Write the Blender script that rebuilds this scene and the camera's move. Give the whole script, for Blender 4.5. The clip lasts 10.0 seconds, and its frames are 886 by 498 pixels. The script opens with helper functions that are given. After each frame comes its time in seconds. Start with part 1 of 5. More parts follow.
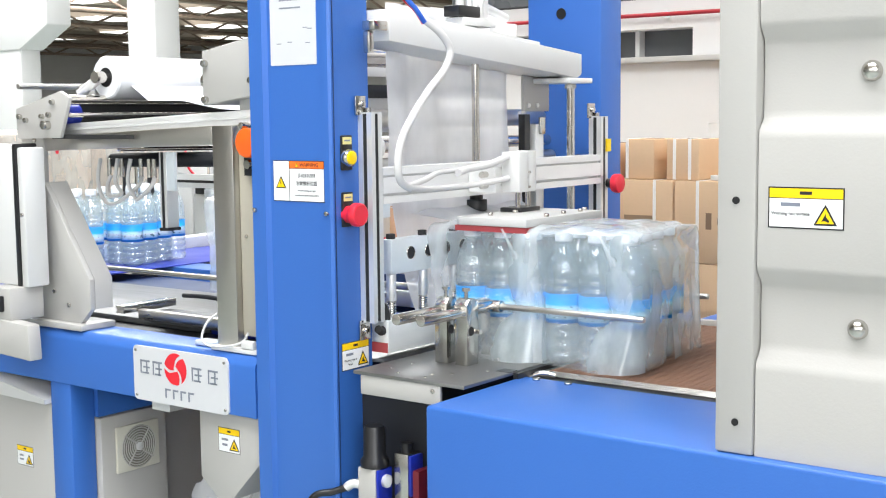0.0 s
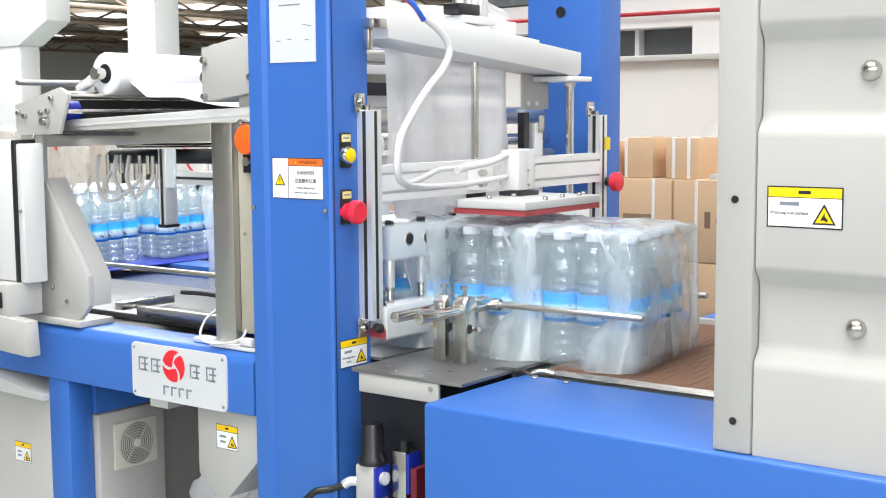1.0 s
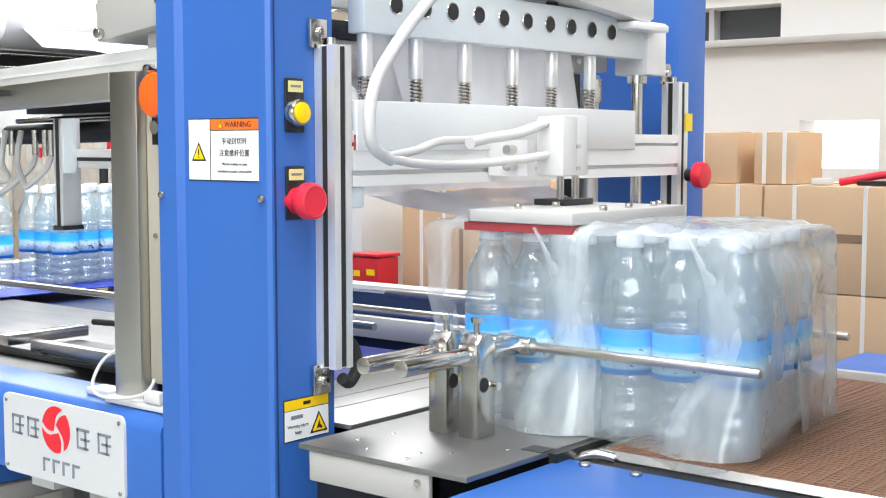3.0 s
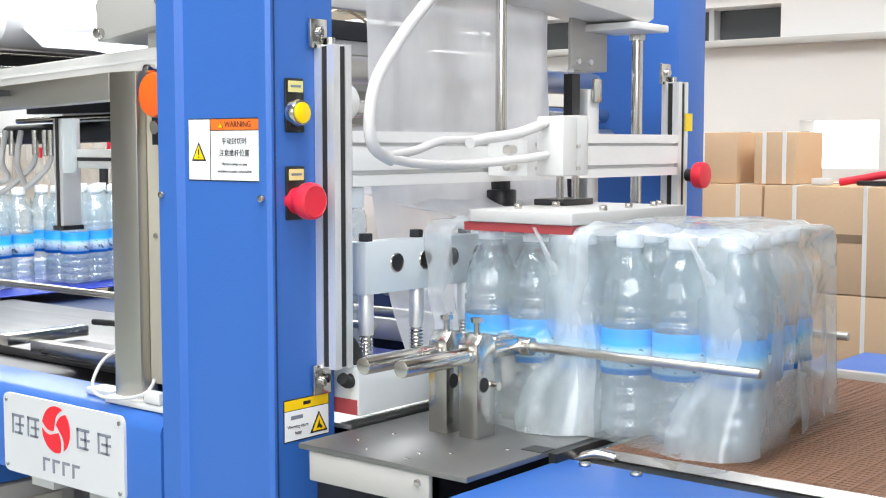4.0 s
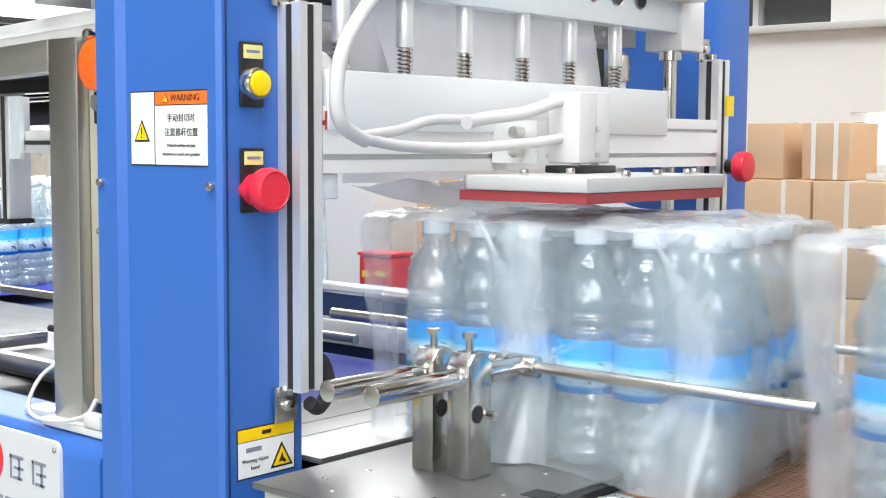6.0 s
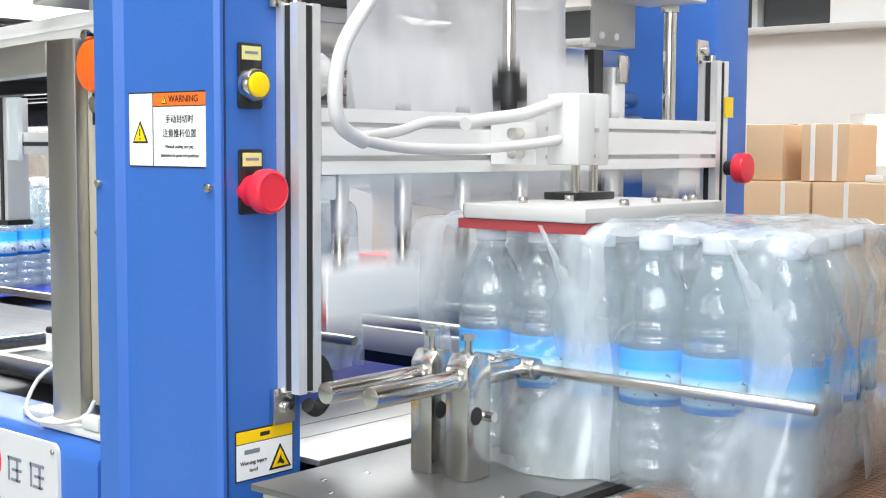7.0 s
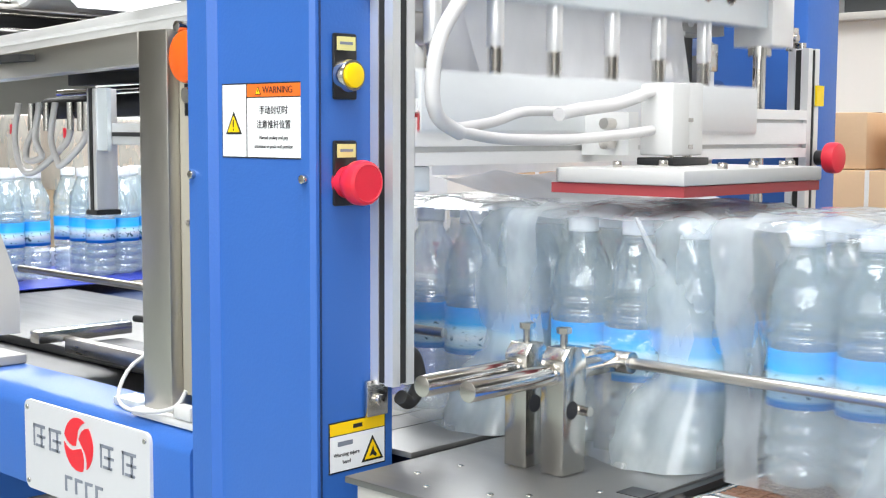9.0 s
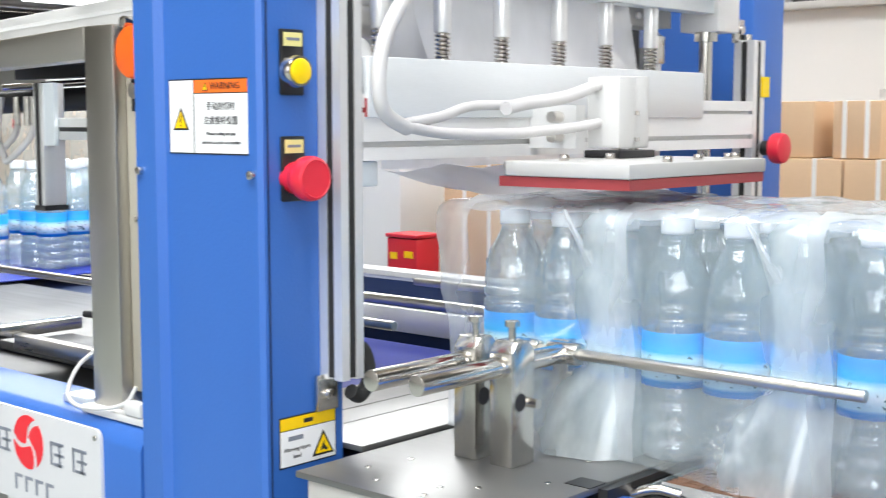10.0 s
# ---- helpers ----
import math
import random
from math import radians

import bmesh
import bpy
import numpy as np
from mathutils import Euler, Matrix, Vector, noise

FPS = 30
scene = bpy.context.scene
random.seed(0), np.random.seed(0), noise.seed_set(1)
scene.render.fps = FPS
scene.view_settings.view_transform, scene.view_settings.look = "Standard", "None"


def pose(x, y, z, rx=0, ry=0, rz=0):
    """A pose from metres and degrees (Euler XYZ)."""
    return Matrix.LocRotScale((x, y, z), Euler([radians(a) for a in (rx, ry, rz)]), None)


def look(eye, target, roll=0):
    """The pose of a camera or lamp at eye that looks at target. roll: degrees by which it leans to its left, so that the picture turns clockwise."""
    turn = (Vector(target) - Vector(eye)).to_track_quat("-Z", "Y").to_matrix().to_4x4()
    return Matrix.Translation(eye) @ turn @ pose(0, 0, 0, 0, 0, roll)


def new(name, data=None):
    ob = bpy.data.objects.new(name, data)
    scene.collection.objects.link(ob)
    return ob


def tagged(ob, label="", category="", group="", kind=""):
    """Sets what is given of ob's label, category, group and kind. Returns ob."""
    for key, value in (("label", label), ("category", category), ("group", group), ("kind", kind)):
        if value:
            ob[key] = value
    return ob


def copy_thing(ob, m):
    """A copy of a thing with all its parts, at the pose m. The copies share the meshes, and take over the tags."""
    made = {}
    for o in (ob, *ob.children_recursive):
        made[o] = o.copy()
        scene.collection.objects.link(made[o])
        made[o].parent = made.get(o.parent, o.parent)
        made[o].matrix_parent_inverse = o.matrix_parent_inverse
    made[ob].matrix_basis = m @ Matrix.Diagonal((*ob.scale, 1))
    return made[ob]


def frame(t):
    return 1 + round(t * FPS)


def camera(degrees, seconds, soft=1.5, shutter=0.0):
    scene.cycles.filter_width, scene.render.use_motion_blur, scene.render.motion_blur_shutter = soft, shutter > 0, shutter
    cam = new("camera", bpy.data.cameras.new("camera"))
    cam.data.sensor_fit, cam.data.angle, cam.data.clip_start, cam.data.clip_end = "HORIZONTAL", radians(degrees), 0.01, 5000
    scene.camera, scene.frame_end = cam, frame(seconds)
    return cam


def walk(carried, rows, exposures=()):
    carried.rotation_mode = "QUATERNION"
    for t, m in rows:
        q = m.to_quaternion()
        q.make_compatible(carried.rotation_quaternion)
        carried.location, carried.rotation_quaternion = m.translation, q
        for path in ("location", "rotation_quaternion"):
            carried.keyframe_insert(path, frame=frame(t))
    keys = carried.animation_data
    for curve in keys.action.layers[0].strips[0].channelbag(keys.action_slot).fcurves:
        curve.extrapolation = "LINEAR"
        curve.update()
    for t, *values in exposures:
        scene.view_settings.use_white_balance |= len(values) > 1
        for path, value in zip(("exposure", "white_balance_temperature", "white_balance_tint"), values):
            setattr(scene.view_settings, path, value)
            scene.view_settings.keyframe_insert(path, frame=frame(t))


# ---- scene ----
cam = camera(38.0, 10.0, soft=1.1, shutter=0.5)
EYES = [
    (0, 1.4137, -1.5722, 1.3663, 36.971, -5.942, 0.628),
    (0.5, 1.4137, -1.5722, 1.3663, 36.921, -6.043, 0.119),
    (1, 1.4137, -1.5722, 1.3663, 36.938, -6.038, 0.399),
    (1.5, 1.4137, -1.5722, 1.3663, 36.914, -6.018, 0.225),
    (2, 1.4137, -1.5722, 1.3663, 36.857, -5.957, 0.345),
    (2.2, 1.4042, -1.5575, 1.3639, 36.870, -5.877, 0.413),
    (2.3, 1.3418, -1.4615, 1.3484, 37.125, -5.759, 0.382),
    (2.4, 1.2177, -1.2706, 1.3176, 37.701, -5.546, 0.348),
    (2.5, 1.0923, -1.0778, 1.2865, 38.412, -5.218, 0.109),
    (2.6, 1.0068, -0.9463, 1.2653, 39.131, -4.981, 0.042),
    (2.75, 1.0006, -0.9367, 1.2637, 39.200, -4.623, 0.012),
    (4, 1.0006, -0.9367, 1.2637, 39.200, -4.623, 0.012),
    (4.5, 1.0006, -0.9367, 1.2637, 38.998, -4.669, -0.106),
    (5, 1.0006, -0.9367, 1.2637, 38.883, -4.710, -0.020),
    (5.5, 1.0006, -0.9367, 1.2637, 38.743, -4.689, 0.098),
    (5.7, 0.9010, -0.7506, 1.2480, 40.957, -4.898, -0.289),
    (6.2, 0.8848, -0.7203, 1.2455, 40.930, -4.609, -0.305),
    (7, 0.8848, -0.7203, 1.2455, 40.930, -4.609, -0.305),
    (7.5, 0.8848, -0.7203, 1.2455, 40.697, -5.086, -0.533),
    (8, 0.8769, -0.7241, 1.2476, 41.887, -5.240, -0.256),
    (8.5, 0.8690, -0.7278, 1.2498, 42.777, -5.052, -0.315),
    (9, 0.8565, -0.7319, 1.2487, 43.711, -5.189, -0.242),
    (9.5, 0.8611, -0.7315, 1.2520, 43.859, -5.466, -0.072),
    (10, 0.8656, -0.7312, 1.2553, 41.732, -5.734, 0.062),
]
walk(cam, [(t, pose(x, y, z, 90 + pitch, roll, yaw)) for t, x, y, z, yaw, pitch, roll in EYES])

# ---- world and light ----
world = bpy.data.worlds.new("daylight")
scene.world = world
world.use_nodes = True
sky = world.node_tree.nodes.new("ShaderNodeTexSky")
sky.sky_type, sky.sun_disc = "NISHITA", False
sky.sun_elevation, sky.sun_rotation = radians(50), radians(140)
world.node_tree.links.new(sky.outputs[0], world.node_tree.nodes["Background"].inputs[0])
world.node_tree.nodes["Background"].inputs[1].default_value = 0.12
scene.view_settings.exposure = 0.1
scene.cycles.transparent_max_bounces = 28


def area_lamp(name, x, y, z, sx, sy, watts, target=None):
    """Added area lamp that stands in for daylight from above or the front."""
    data = bpy.data.lights.new(name, "AREA")
    data.shape, data.size, data.size_y, data.energy = "RECTANGLE", sx, sy, watts
    data.color = (0.96, 0.98, 1.0)
    ob = new(name, data)
    ob.matrix_world = look((x, y, z), target or (x, y + 0.001, z - 1))
    return ob


area_lamp("skylight", 0.6, -1.2, 4.1, 3.2, 2.4, 235)
area_lamp("skylight", -3.5, 2.5, 4.1, 3.5, 3.0, 360)
# next three lamps are added to brighten the pillars, +x faces and far roof
area_lamp("skylight", -9.0, 4.0, 4.1, 4.5, 4.0, 480)
area_lamp("skylight", 2.9, 1.3, 4.1, 2.6, 2.4, 110)
area_lamp("skylight", -18.0, 14.0, 4.1, 9.0, 9.0, 2200)
# unseen fill lamps added on the operator side; the wall there has no window
area_lamp("front_fill", 0.4, -5.6, 2.9, 5.0, 2.6, 62, (0.2, 0.2, 1.1))
area_lamp("front_fill", 4.4, -4.4, 2.9, 3.6, 2.4, 170, (0.2, 0.3, 1.1))


# ---- materials ----
def mat(name, color, rough=0.5, metal=0.0, var=0.06, scale=9.0, bump=0.0, bscale=120.0, spec=0.5, coat=0.0):
    """Painted or metal surface: base colour with large stains and fine grain."""
    m = bpy.data.materials.new(name)
    m.use_nodes = True
    nt = m.node_tree
    b = nt.nodes["Principled BSDF"]
    b.inputs["Metallic"].default_value = metal
    b.inputs["Specular IOR Level"].default_value = spec
    b.inputs["Coat Weight"].default_value = coat
    tc = nt.nodes.new("ShaderNodeTexCoord")
    n1 = nt.nodes.new("ShaderNodeTexNoise")
    n1.inputs["Scale"].default_value, n1.inputs["Detail"].default_value = scale, 5
    n2 = nt.nodes.new("ShaderNodeTexNoise")
    n2.inputs["Scale"].default_value, n2.inputs["Detail"].default_value = bscale, 3
    for n in (n1, n2):
        nt.links.new(tc.outputs["Object"], n.inputs["Vector"])
    mixer = nt.nodes.new("ShaderNodeMix")
    mixer.data_type = "RGBA"
    lo = [max(0, c * (1 - var)) for c in color]
    hi = [min(1, c * (1 + var)) for c in color]
    mixer.inputs[6].default_value, mixer.inputs[7].default_value = (*lo, 1), (*hi, 1)
    add = nt.nodes.new("ShaderNodeMath")
    add.operation = "MULTIPLY_ADD"
    add.inputs[1].default_value = 0.3
    nt.links.new(n2.outputs[0], add.inputs[0])
    sc = nt.nodes.new("ShaderNodeMath")
    sc.operation = "MULTIPLY"
    sc.inputs[1].default_value = 0.7
    nt.links.new(n1.outputs[0], sc.inputs[0])
    nt.links.new(sc.outputs[0], add.inputs[2])
    nt.links.new(add.outputs[0], mixer.inputs[0])
    nt.links.new(mixer.outputs[2], b.inputs["Base Color"])
    rr = nt.nodes.new("ShaderNodeMapRange")
    rr.inputs[3].default_value, rr.inputs[4].default_value = max(0.02, rough - 0.08), min(1, rough + 0.1)
    nt.links.new(n1.outputs[0], rr.inputs[0])
    nt.links.new(rr.outputs[0], b.inputs["Roughness"])
    if bump:
        bp = nt.nodes.new("ShaderNodeBump")
        bp.inputs["Strength"].default_value, bp.inputs["Distance"].default_value = bump, 0.002
        nt.links.new(n2.outputs[0], bp.inputs["Height"])
        nt.links.new(bp.outputs[0], b.inputs["Normal"])
    return m


def brushed(name, color, rough, stretch, metal=1.0):
    """Brushed metal: streaks drawn out along one axis."""
    m = mat(name, color, rough, metal, 0.1, 6.0)
    nt = m.node_tree
    mp = nt.nodes.new("ShaderNodeMapping")
    mp.inputs["Scale"].default_value = stretch
    tc = [n for n in nt.nodes if n.type == "TEX_COORD"][0]
    nt.links.new(tc.outputs["Object"], mp.inputs["Vector"])
    for n in nt.nodes:
        if n.type == "TEX_NOISE":
            nt.links.new(mp.outputs[0], n.inputs["Vector"])
    return m


def clear(name, tint, haze, gloss, rough, white=(0.9, 0.95, 1.0), waves=0.0, wscale=20.0, stretch=(1, 1, 1), haze_var=0.0, lens=0.0, base_gloss=0.05, loose=None, through_light=0.22):
    """Thin clear plastic: mostly see-through, some white haze, gloss that grows at the edges."""
    m = bpy.data.materials.new(name)
    m.use_nodes = True
    nt = m.node_tree
    nt.nodes.remove(nt.nodes["Principled BSDF"])
    out = nt.nodes["Material Output"]
    tr, di, gl = (nt.nodes.new("ShaderNodeBsdf" + k) for k in ("Transparent", "Diffuse", "Glossy"))
    tl = nt.nodes.new("ShaderNodeBsdfTranslucent")
    tr.inputs[0].default_value = (*tint, 1)
    di.inputs[0].default_value = (*white, 1)
    tl.inputs[0].default_value = (*white, 1)
    gl.inputs["Roughness"].default_value = rough
    both = nt.nodes.new("ShaderNodeMixShader")
    both.inputs[0].default_value = through_light
    nt.links.new(di.outputs[0], both.inputs[1])
    nt.links.new(tl.outputs[0], both.inputs[2])
    a = nt.nodes.new("ShaderNodeMixShader")
    a.inputs[0].default_value = haze
    nt.links.new(tr.outputs[0], a.inputs[1])
    nt.links.new(both.outputs[0], a.inputs[2])
    c = nt.nodes.new("ShaderNodeMixShader")
    lw = nt.nodes.new("ShaderNodeLayerWeight")
    lw.inputs[0].default_value = 0.5
    edge = nt.nodes.new("ShaderNodeMath")
    edge.operation = "POWER"
    edge.inputs[1].default_value = 3.5
    lift = nt.nodes.new("ShaderNodeMath")
    lift.operation = "MULTIPLY_ADD"
    lift.inputs[1].default_value, lift.inputs[2].default_value = gloss, base_gloss
    nt.links.new(lw.outputs["Facing"], edge.inputs[0])
    nt.links.new(edge.outputs[0], lift.inputs[0])
    nt.links.new(lift.outputs[0], c.inputs[0])
    nt.links.new(a.outputs[0], c.inputs[1])
    nt.links.new(gl.outputs[0], c.inputs[2])
    nt.links.new(c.outputs[0], out.inputs[0])
    if lens:
        # water-filled: part of the light is bent as by a solid body of water
        gs = nt.nodes.new("ShaderNodeBsdfRefraction")
        gs.inputs["IOR"].default_value, gs.inputs["Roughness"].default_value = 1.33, 0.02
        gs.inputs[0].default_value = (0.97, 0.99, 1.0, 1)
        w = nt.nodes.new("ShaderNodeMixShader")
        w.inputs[0].default_value = lens
        nt.links.new(a.outputs[0], w.inputs[1])
        nt.links.new(gs.outputs[0], w.inputs[2])
        nt.links.new(w.outputs[0], c.inputs[1])
    if waves or haze_var:
        tc = nt.nodes.new("ShaderNodeTexCoord")
        mp = nt.nodes.new("ShaderNodeMapping")
        mp.inputs["Scale"].default_value = stretch
        ns = nt.nodes.new("ShaderNodeTexNoise")
        ns.inputs["Scale"].default_value, ns.inputs["Detail"].default_value = wscale, 4
        nt.links.new(tc.outputs["Object"], mp.inputs[0])
        nt.links.new(mp.outputs[0], ns.inputs["Vector"])
        bp = nt.nodes.new("ShaderNodeBump")
        bp.inputs["Strength"].default_value, bp.inputs["Distance"].default_value = waves, 0.01
        nt.links.new(ns.outputs[0], bp.inputs["Height"])
        for n in (gl, lw, di):
            nt.links.new(bp.outputs[0], n.inputs["Normal"])
        if haze_var:
            hv = nt.nodes.new("ShaderNodeMapRange")
            hv.inputs[1].default_value, hv.inputs[2].default_value = 0.35, 0.68
            hv.inputs[3].default_value, hv.inputs[4].default_value = max(0, haze - haze_var), haze + haze_var
            nt.links.new(ns.outputs[0], hv.inputs[0])
            nt.links.new(hv.outputs[0], a.inputs[0])
        if loose:
            # the leading end and the foot are slack, in double layers and milkier
            sx = nt.nodes.new("ShaderNodeSeparateXYZ")
            nt.links.new(tc.outputs["Object"], sx.inputs[0])
            wob = nt.nodes.new("ShaderNodeMath")
            wob.operation = "MULTIPLY_ADD"
            wob.inputs[1].default_value = 0.11
            nt.links.new(ns.outputs[0], wob.inputs[0])
            nt.links.new(sx.outputs[0], wob.inputs[2])
            gx = nt.nodes.new("ShaderNodeMapRange")
            gx.inputs[1].default_value, gx.inputs[2].default_value = loose[0], loose[1]
            gx.inputs[3].default_value, gx.inputs[4].default_value = 0.0, loose[2]
            nt.links.new(wob.outputs[0], gx.inputs[0])
            wobz = nt.nodes.new("ShaderNodeMath")
            wobz.operation = "MULTIPLY_ADD"
            wobz.inputs[1].default_value = 0.11
            nt.links.new(ns.outputs[0], wobz.inputs[0])
            nt.links.new(sx.outputs[2], wobz.inputs[2])
            gz = nt.nodes.new("ShaderNodeMapRange")
            gz.inputs[1].default_value, gz.inputs[2].default_value = 0.125, 0.085
            gz.inputs[3].default_value, gz.inputs[4].default_value = 0.0, loose[3]
            nt.links.new(wobz.outputs[0], gz.inputs[0])
            s1 = nt.nodes.new("ShaderNodeMath")
            s2 = nt.nodes.new("ShaderNodeMath")
            nt.links.new(gx.outputs[0], s1.inputs[0])
            nt.links.new(gz.outputs[0], s1.inputs[1])
            nt.links.new(s1.outputs[0], s2.inputs[0])
            nt.links.new(hv.outputs[0], s2.inputs[1])
            nt.links.new(s2.outputs[0], a.inputs[0])
    return m


def label_mat():
    """Printed bottle label: blue band above, pale print with dark and green spots below."""
    m = mat("label_print", (0.02, 0.3, 0.8), 0.55, 0, 0.05)
    nt = m.node_tree
    b = nt.nodes["Principled BSDF"]
    tc = nt.nodes.new("ShaderNodeTexCoord")
    sp = nt.nodes.new("ShaderNodeSeparateXYZ")
    nt.links.new(tc.outputs["Object"], sp.inputs[0])
    rp = nt.nodes.new("ShaderNodeValToRGB")
    mr = nt.nodes.new("ShaderNodeMapRange")
    mr.inputs[1].default_value, mr.inputs[2].default_value = 0.068, 0.117
    nt.links.new(sp.outputs[2], mr.inputs[0])
    nt.links.new(mr.outputs[0], rp.inputs[0])
    e = rp.color_ramp.elements
    e[0].position, e[0].color = 0.0, (0.0, 0.20, 0.66, 1)
    e[1].position, e[1].color = 1.0, (0.0, 0.30, 0.82, 1)
    for p, c in ((0.10, (0.0, 0.30, 0.80)), (0.16, (0.5, 0.8, 0.95)), (0.36, (0.86, 0.94, 0.97)), (0.52, (0.55, 0.86, 0.95)), (0.64, (0.0, 0.40, 0.84)), (0.9, (0.0, 0.27, 0.76))):
        q = e.new(p)
        q.color = (*c, 1)
    ns = nt.nodes.new("ShaderNodeTexNoise")
    ns.inputs["Scale"].default_value, ns.inputs["Detail"].default_value = 130, 4
    ns.inputs["Distortion"].default_value = 1.2
    nt.links.new(tc.outputs["Object"], ns.inputs["Vector"])
    th = nt.nodes.new("ShaderNodeMath")
    th.operation = "GREATER_THAN"
    th.inputs[1].default_value = 0.60
    nt.links.new(ns.outputs[0], th.inputs[0])
    band = nt.nodes.new("ShaderNodeMath")
    band.operation = "COMPARE"
    band.inputs[1].default_value, band.inputs[2].default_value = 0.087, 0.010
    nt.links.new(sp.outputs[2], band.inputs[0])
    both = nt.nodes.new("ShaderNodeMath")
    both.operation = "MULTIPLY"
    nt.links.new(th.outputs[0], both.inputs[0])
    nt.links.new(band.outputs[0], both.inputs[1])
    mx = nt.nodes.new("ShaderNodeMix")
    mx.data_type = "RGBA"
    mx.inputs[7].default_value = (0.06, 0.16, 0.2, 1)
    nt.links.new(both.outputs[0], mx.inputs[0])
    nt.links.new(rp.outputs[0], mx.inputs[6])
    nt.links.new(mx.outputs[2], b.inputs["Base Color"])
    return m


BLUE = mat("blue_paint", (0.034, 0.132, 0.455), 0.38, 0, 0.05, 4.0, 0.12, 320, 0.5)
CREAM = mat("cream_paint", (0.445, 0.435, 0.415), 0.45, 0, 0.03, 5.0, 0.1, 300)
WHITE = mat("white_paint", (0.66, 0.66, 0.65), 0.42, 0, 0.03, 6.0, 0.05, 200)
GREYW = mat("grey_white_paint", (0.62, 0.62, 0.61), 0.45, 0, 0.04, 6.0)
ALU = brushed("brushed_aluminium", (0.80, 0.80, 0.80), 0.36, (8, 8, 1), 0.6)
ALUY = brushed("anodised_aluminium", (0.84, 0.84, 0.83), 0.45, (8, 1, 8), 0.35)
ALUX = brushed("extruded_aluminium", (0.78, 0.78, 0.77), 0.42, (1, 8, 8), 0.5)
STEEL = brushed("stainless_steel", (0.60, 0.58, 0.54), 0.30, (1, 9, 9))
STEELV = brushed("stainless_steel_upright", (0.56, 0.54, 0.50), 0.33, (9, 9, 1))
TABLE = brushed("steel_table", (0.27, 0.268, 0.262), 0.40, (2, 14, 14), 0.85)
TRAY = brushed("tray_steel", (0.13, 0.128, 0.125), 0.42, (1, 9, 9), 0.3)
JAWM = brushed("jaw_aluminium", (0.74, 0.765, 0.78), 0.40, (8, 1, 8), 0.3)
CHROME = mat("chrome", (0.64, 0.61, 0.57), 0.12, 1.0, 0.03)
ZINC = mat("zinc_plated_steel", (0.74, 0.80, 0.835), 0.34, 0.35, 0.08, 14)
NICKEL = mat("nickel_block", (0.58, 0.565, 0.53), 0.2, 1.0, 0.08, 20)
# BLACK also fills gaps, slots and holes, with their shade put into the colour
BLACK = mat("black_plastic_and_shade", (0.012, 0.012, 0.013), 0.35, 0, 0.1)
RUBBER = mat("black_rubber", (0.02, 0.02, 0.02), 0.75, 0, 0.1)
# near-black for dark parts; in bores and under the table it paints shade
DARK = mat("dark_parts_and_shade", (0.018, 0.019, 0.023), 0.6, 0, 0.15)
NAVY = mat("navy_paint", (0.012, 0.03, 0.10), 0.5, 0, 0.1)
RED = mat("red_plastic", (0.72, 0.02, 0.045), 0.3, 0, 0.04)
REDR = mat("red_silicone", (0.36, 0.05, 0.055), 0.55, 0, 0.08)
ORANGE = mat("orange_plastic", (0.85, 0.13, 0.01), 0.4, 0, 0.04)
YELLOW = mat("yellow_plastic", (0.90, 0.62, 0.0), 0.3, 0, 0.03)
YPRINT = mat("yellow_print", (0.92, 0.60, 0.0), 0.4, 0, 0.02)
OPRINT = mat("orange_print", (0.88, 0.17, 0.02), 0.4, 0, 0.02)
WPRINT = mat("white_print", (0.82, 0.83, 0.84), 0.35, 0, 0.02)
PAPER = mat("printed_paper", (0.60, 0.61, 0.63), 0.4, 0, 0.04)
KPRINT = mat("black_print", (0.015, 0.015, 0.018), 0.4, 0, 0.02)
GPRINT = mat("grey_print", (0.20, 0.22, 0.27), 0.4, 0, 0.05)
RPRINT = mat("red_print", (0.75, 0.015, 0.03), 0.4, 0, 0.03)
HOSE = mat("white_hose", (0.60, 0.59, 0.585), 0.4, 0, 0.03)
CARTON = mat("cardboard", (0.64, 0.44, 0.27), 0.8, 0, 0.08, 5, 0.15, 90)
STRAP = mat("white_strap", (0.82, 0.80, 0.76), 0.5, 0, 0.03)
BELT = mat("blue_belt", (0.012, 0.03, 0.36), 0.35, 0, 0.08)
WALLM = mat("white_wall", (0.70, 0.69, 0.675), 0.75, 0, 0.03, 1.5, 0.1, 60)
PANE = mat("dark_window", (0.11, 0.115, 0.12), 0.25, 0, 0.15, 1.5)
FLOORM = mat("painted_floor", (0.36, 0.40, 0.38), 0.35, 0, 0.12, 1.2, 0.1, 60)
ROOFM = mat("roof_sheet", (0.50, 0.44, 0.37), 0.7, 0, 0.15, 2.0)
TRUSSM = mat("roof_steel", (0.22, 0.16, 0.12), 0.6, 0, 0.15, 3.0)
MESH = mat("brown_mesh", (0.23, 0.125, 0.08), 0.6, 0, 0.3, 60, 0.5, 500)
CAPM = mat("white_cap", (0.80, 0.84, 0.88), 0.4, 0, 0.02)
ROLLM = mat("film_roll_white", (0.80, 0.81, 0.83), 0.22, 0, 0.03, 8)
GLOW = bpy.data.materials.new("daylight_pane")
GLOW.use_nodes = True
GLOW.node_tree.nodes["Principled BSDF"].inputs["Emission Color"].default_value = (1.0, 1.0, 0.98, 1)
GLOW.node_tree.nodes["Principled BSDF"].inputs["Emission Strength"].default_value = 1.6
PET = clear("clear_bottle", (0.985, 0.995, 1.0), 0.285, 0.95, 0.012, (0.76, 0.94, 1.0), 0.12, 70, (1, 1, 1.2), 0.0, 0.14, 0.15, None, 0.5)
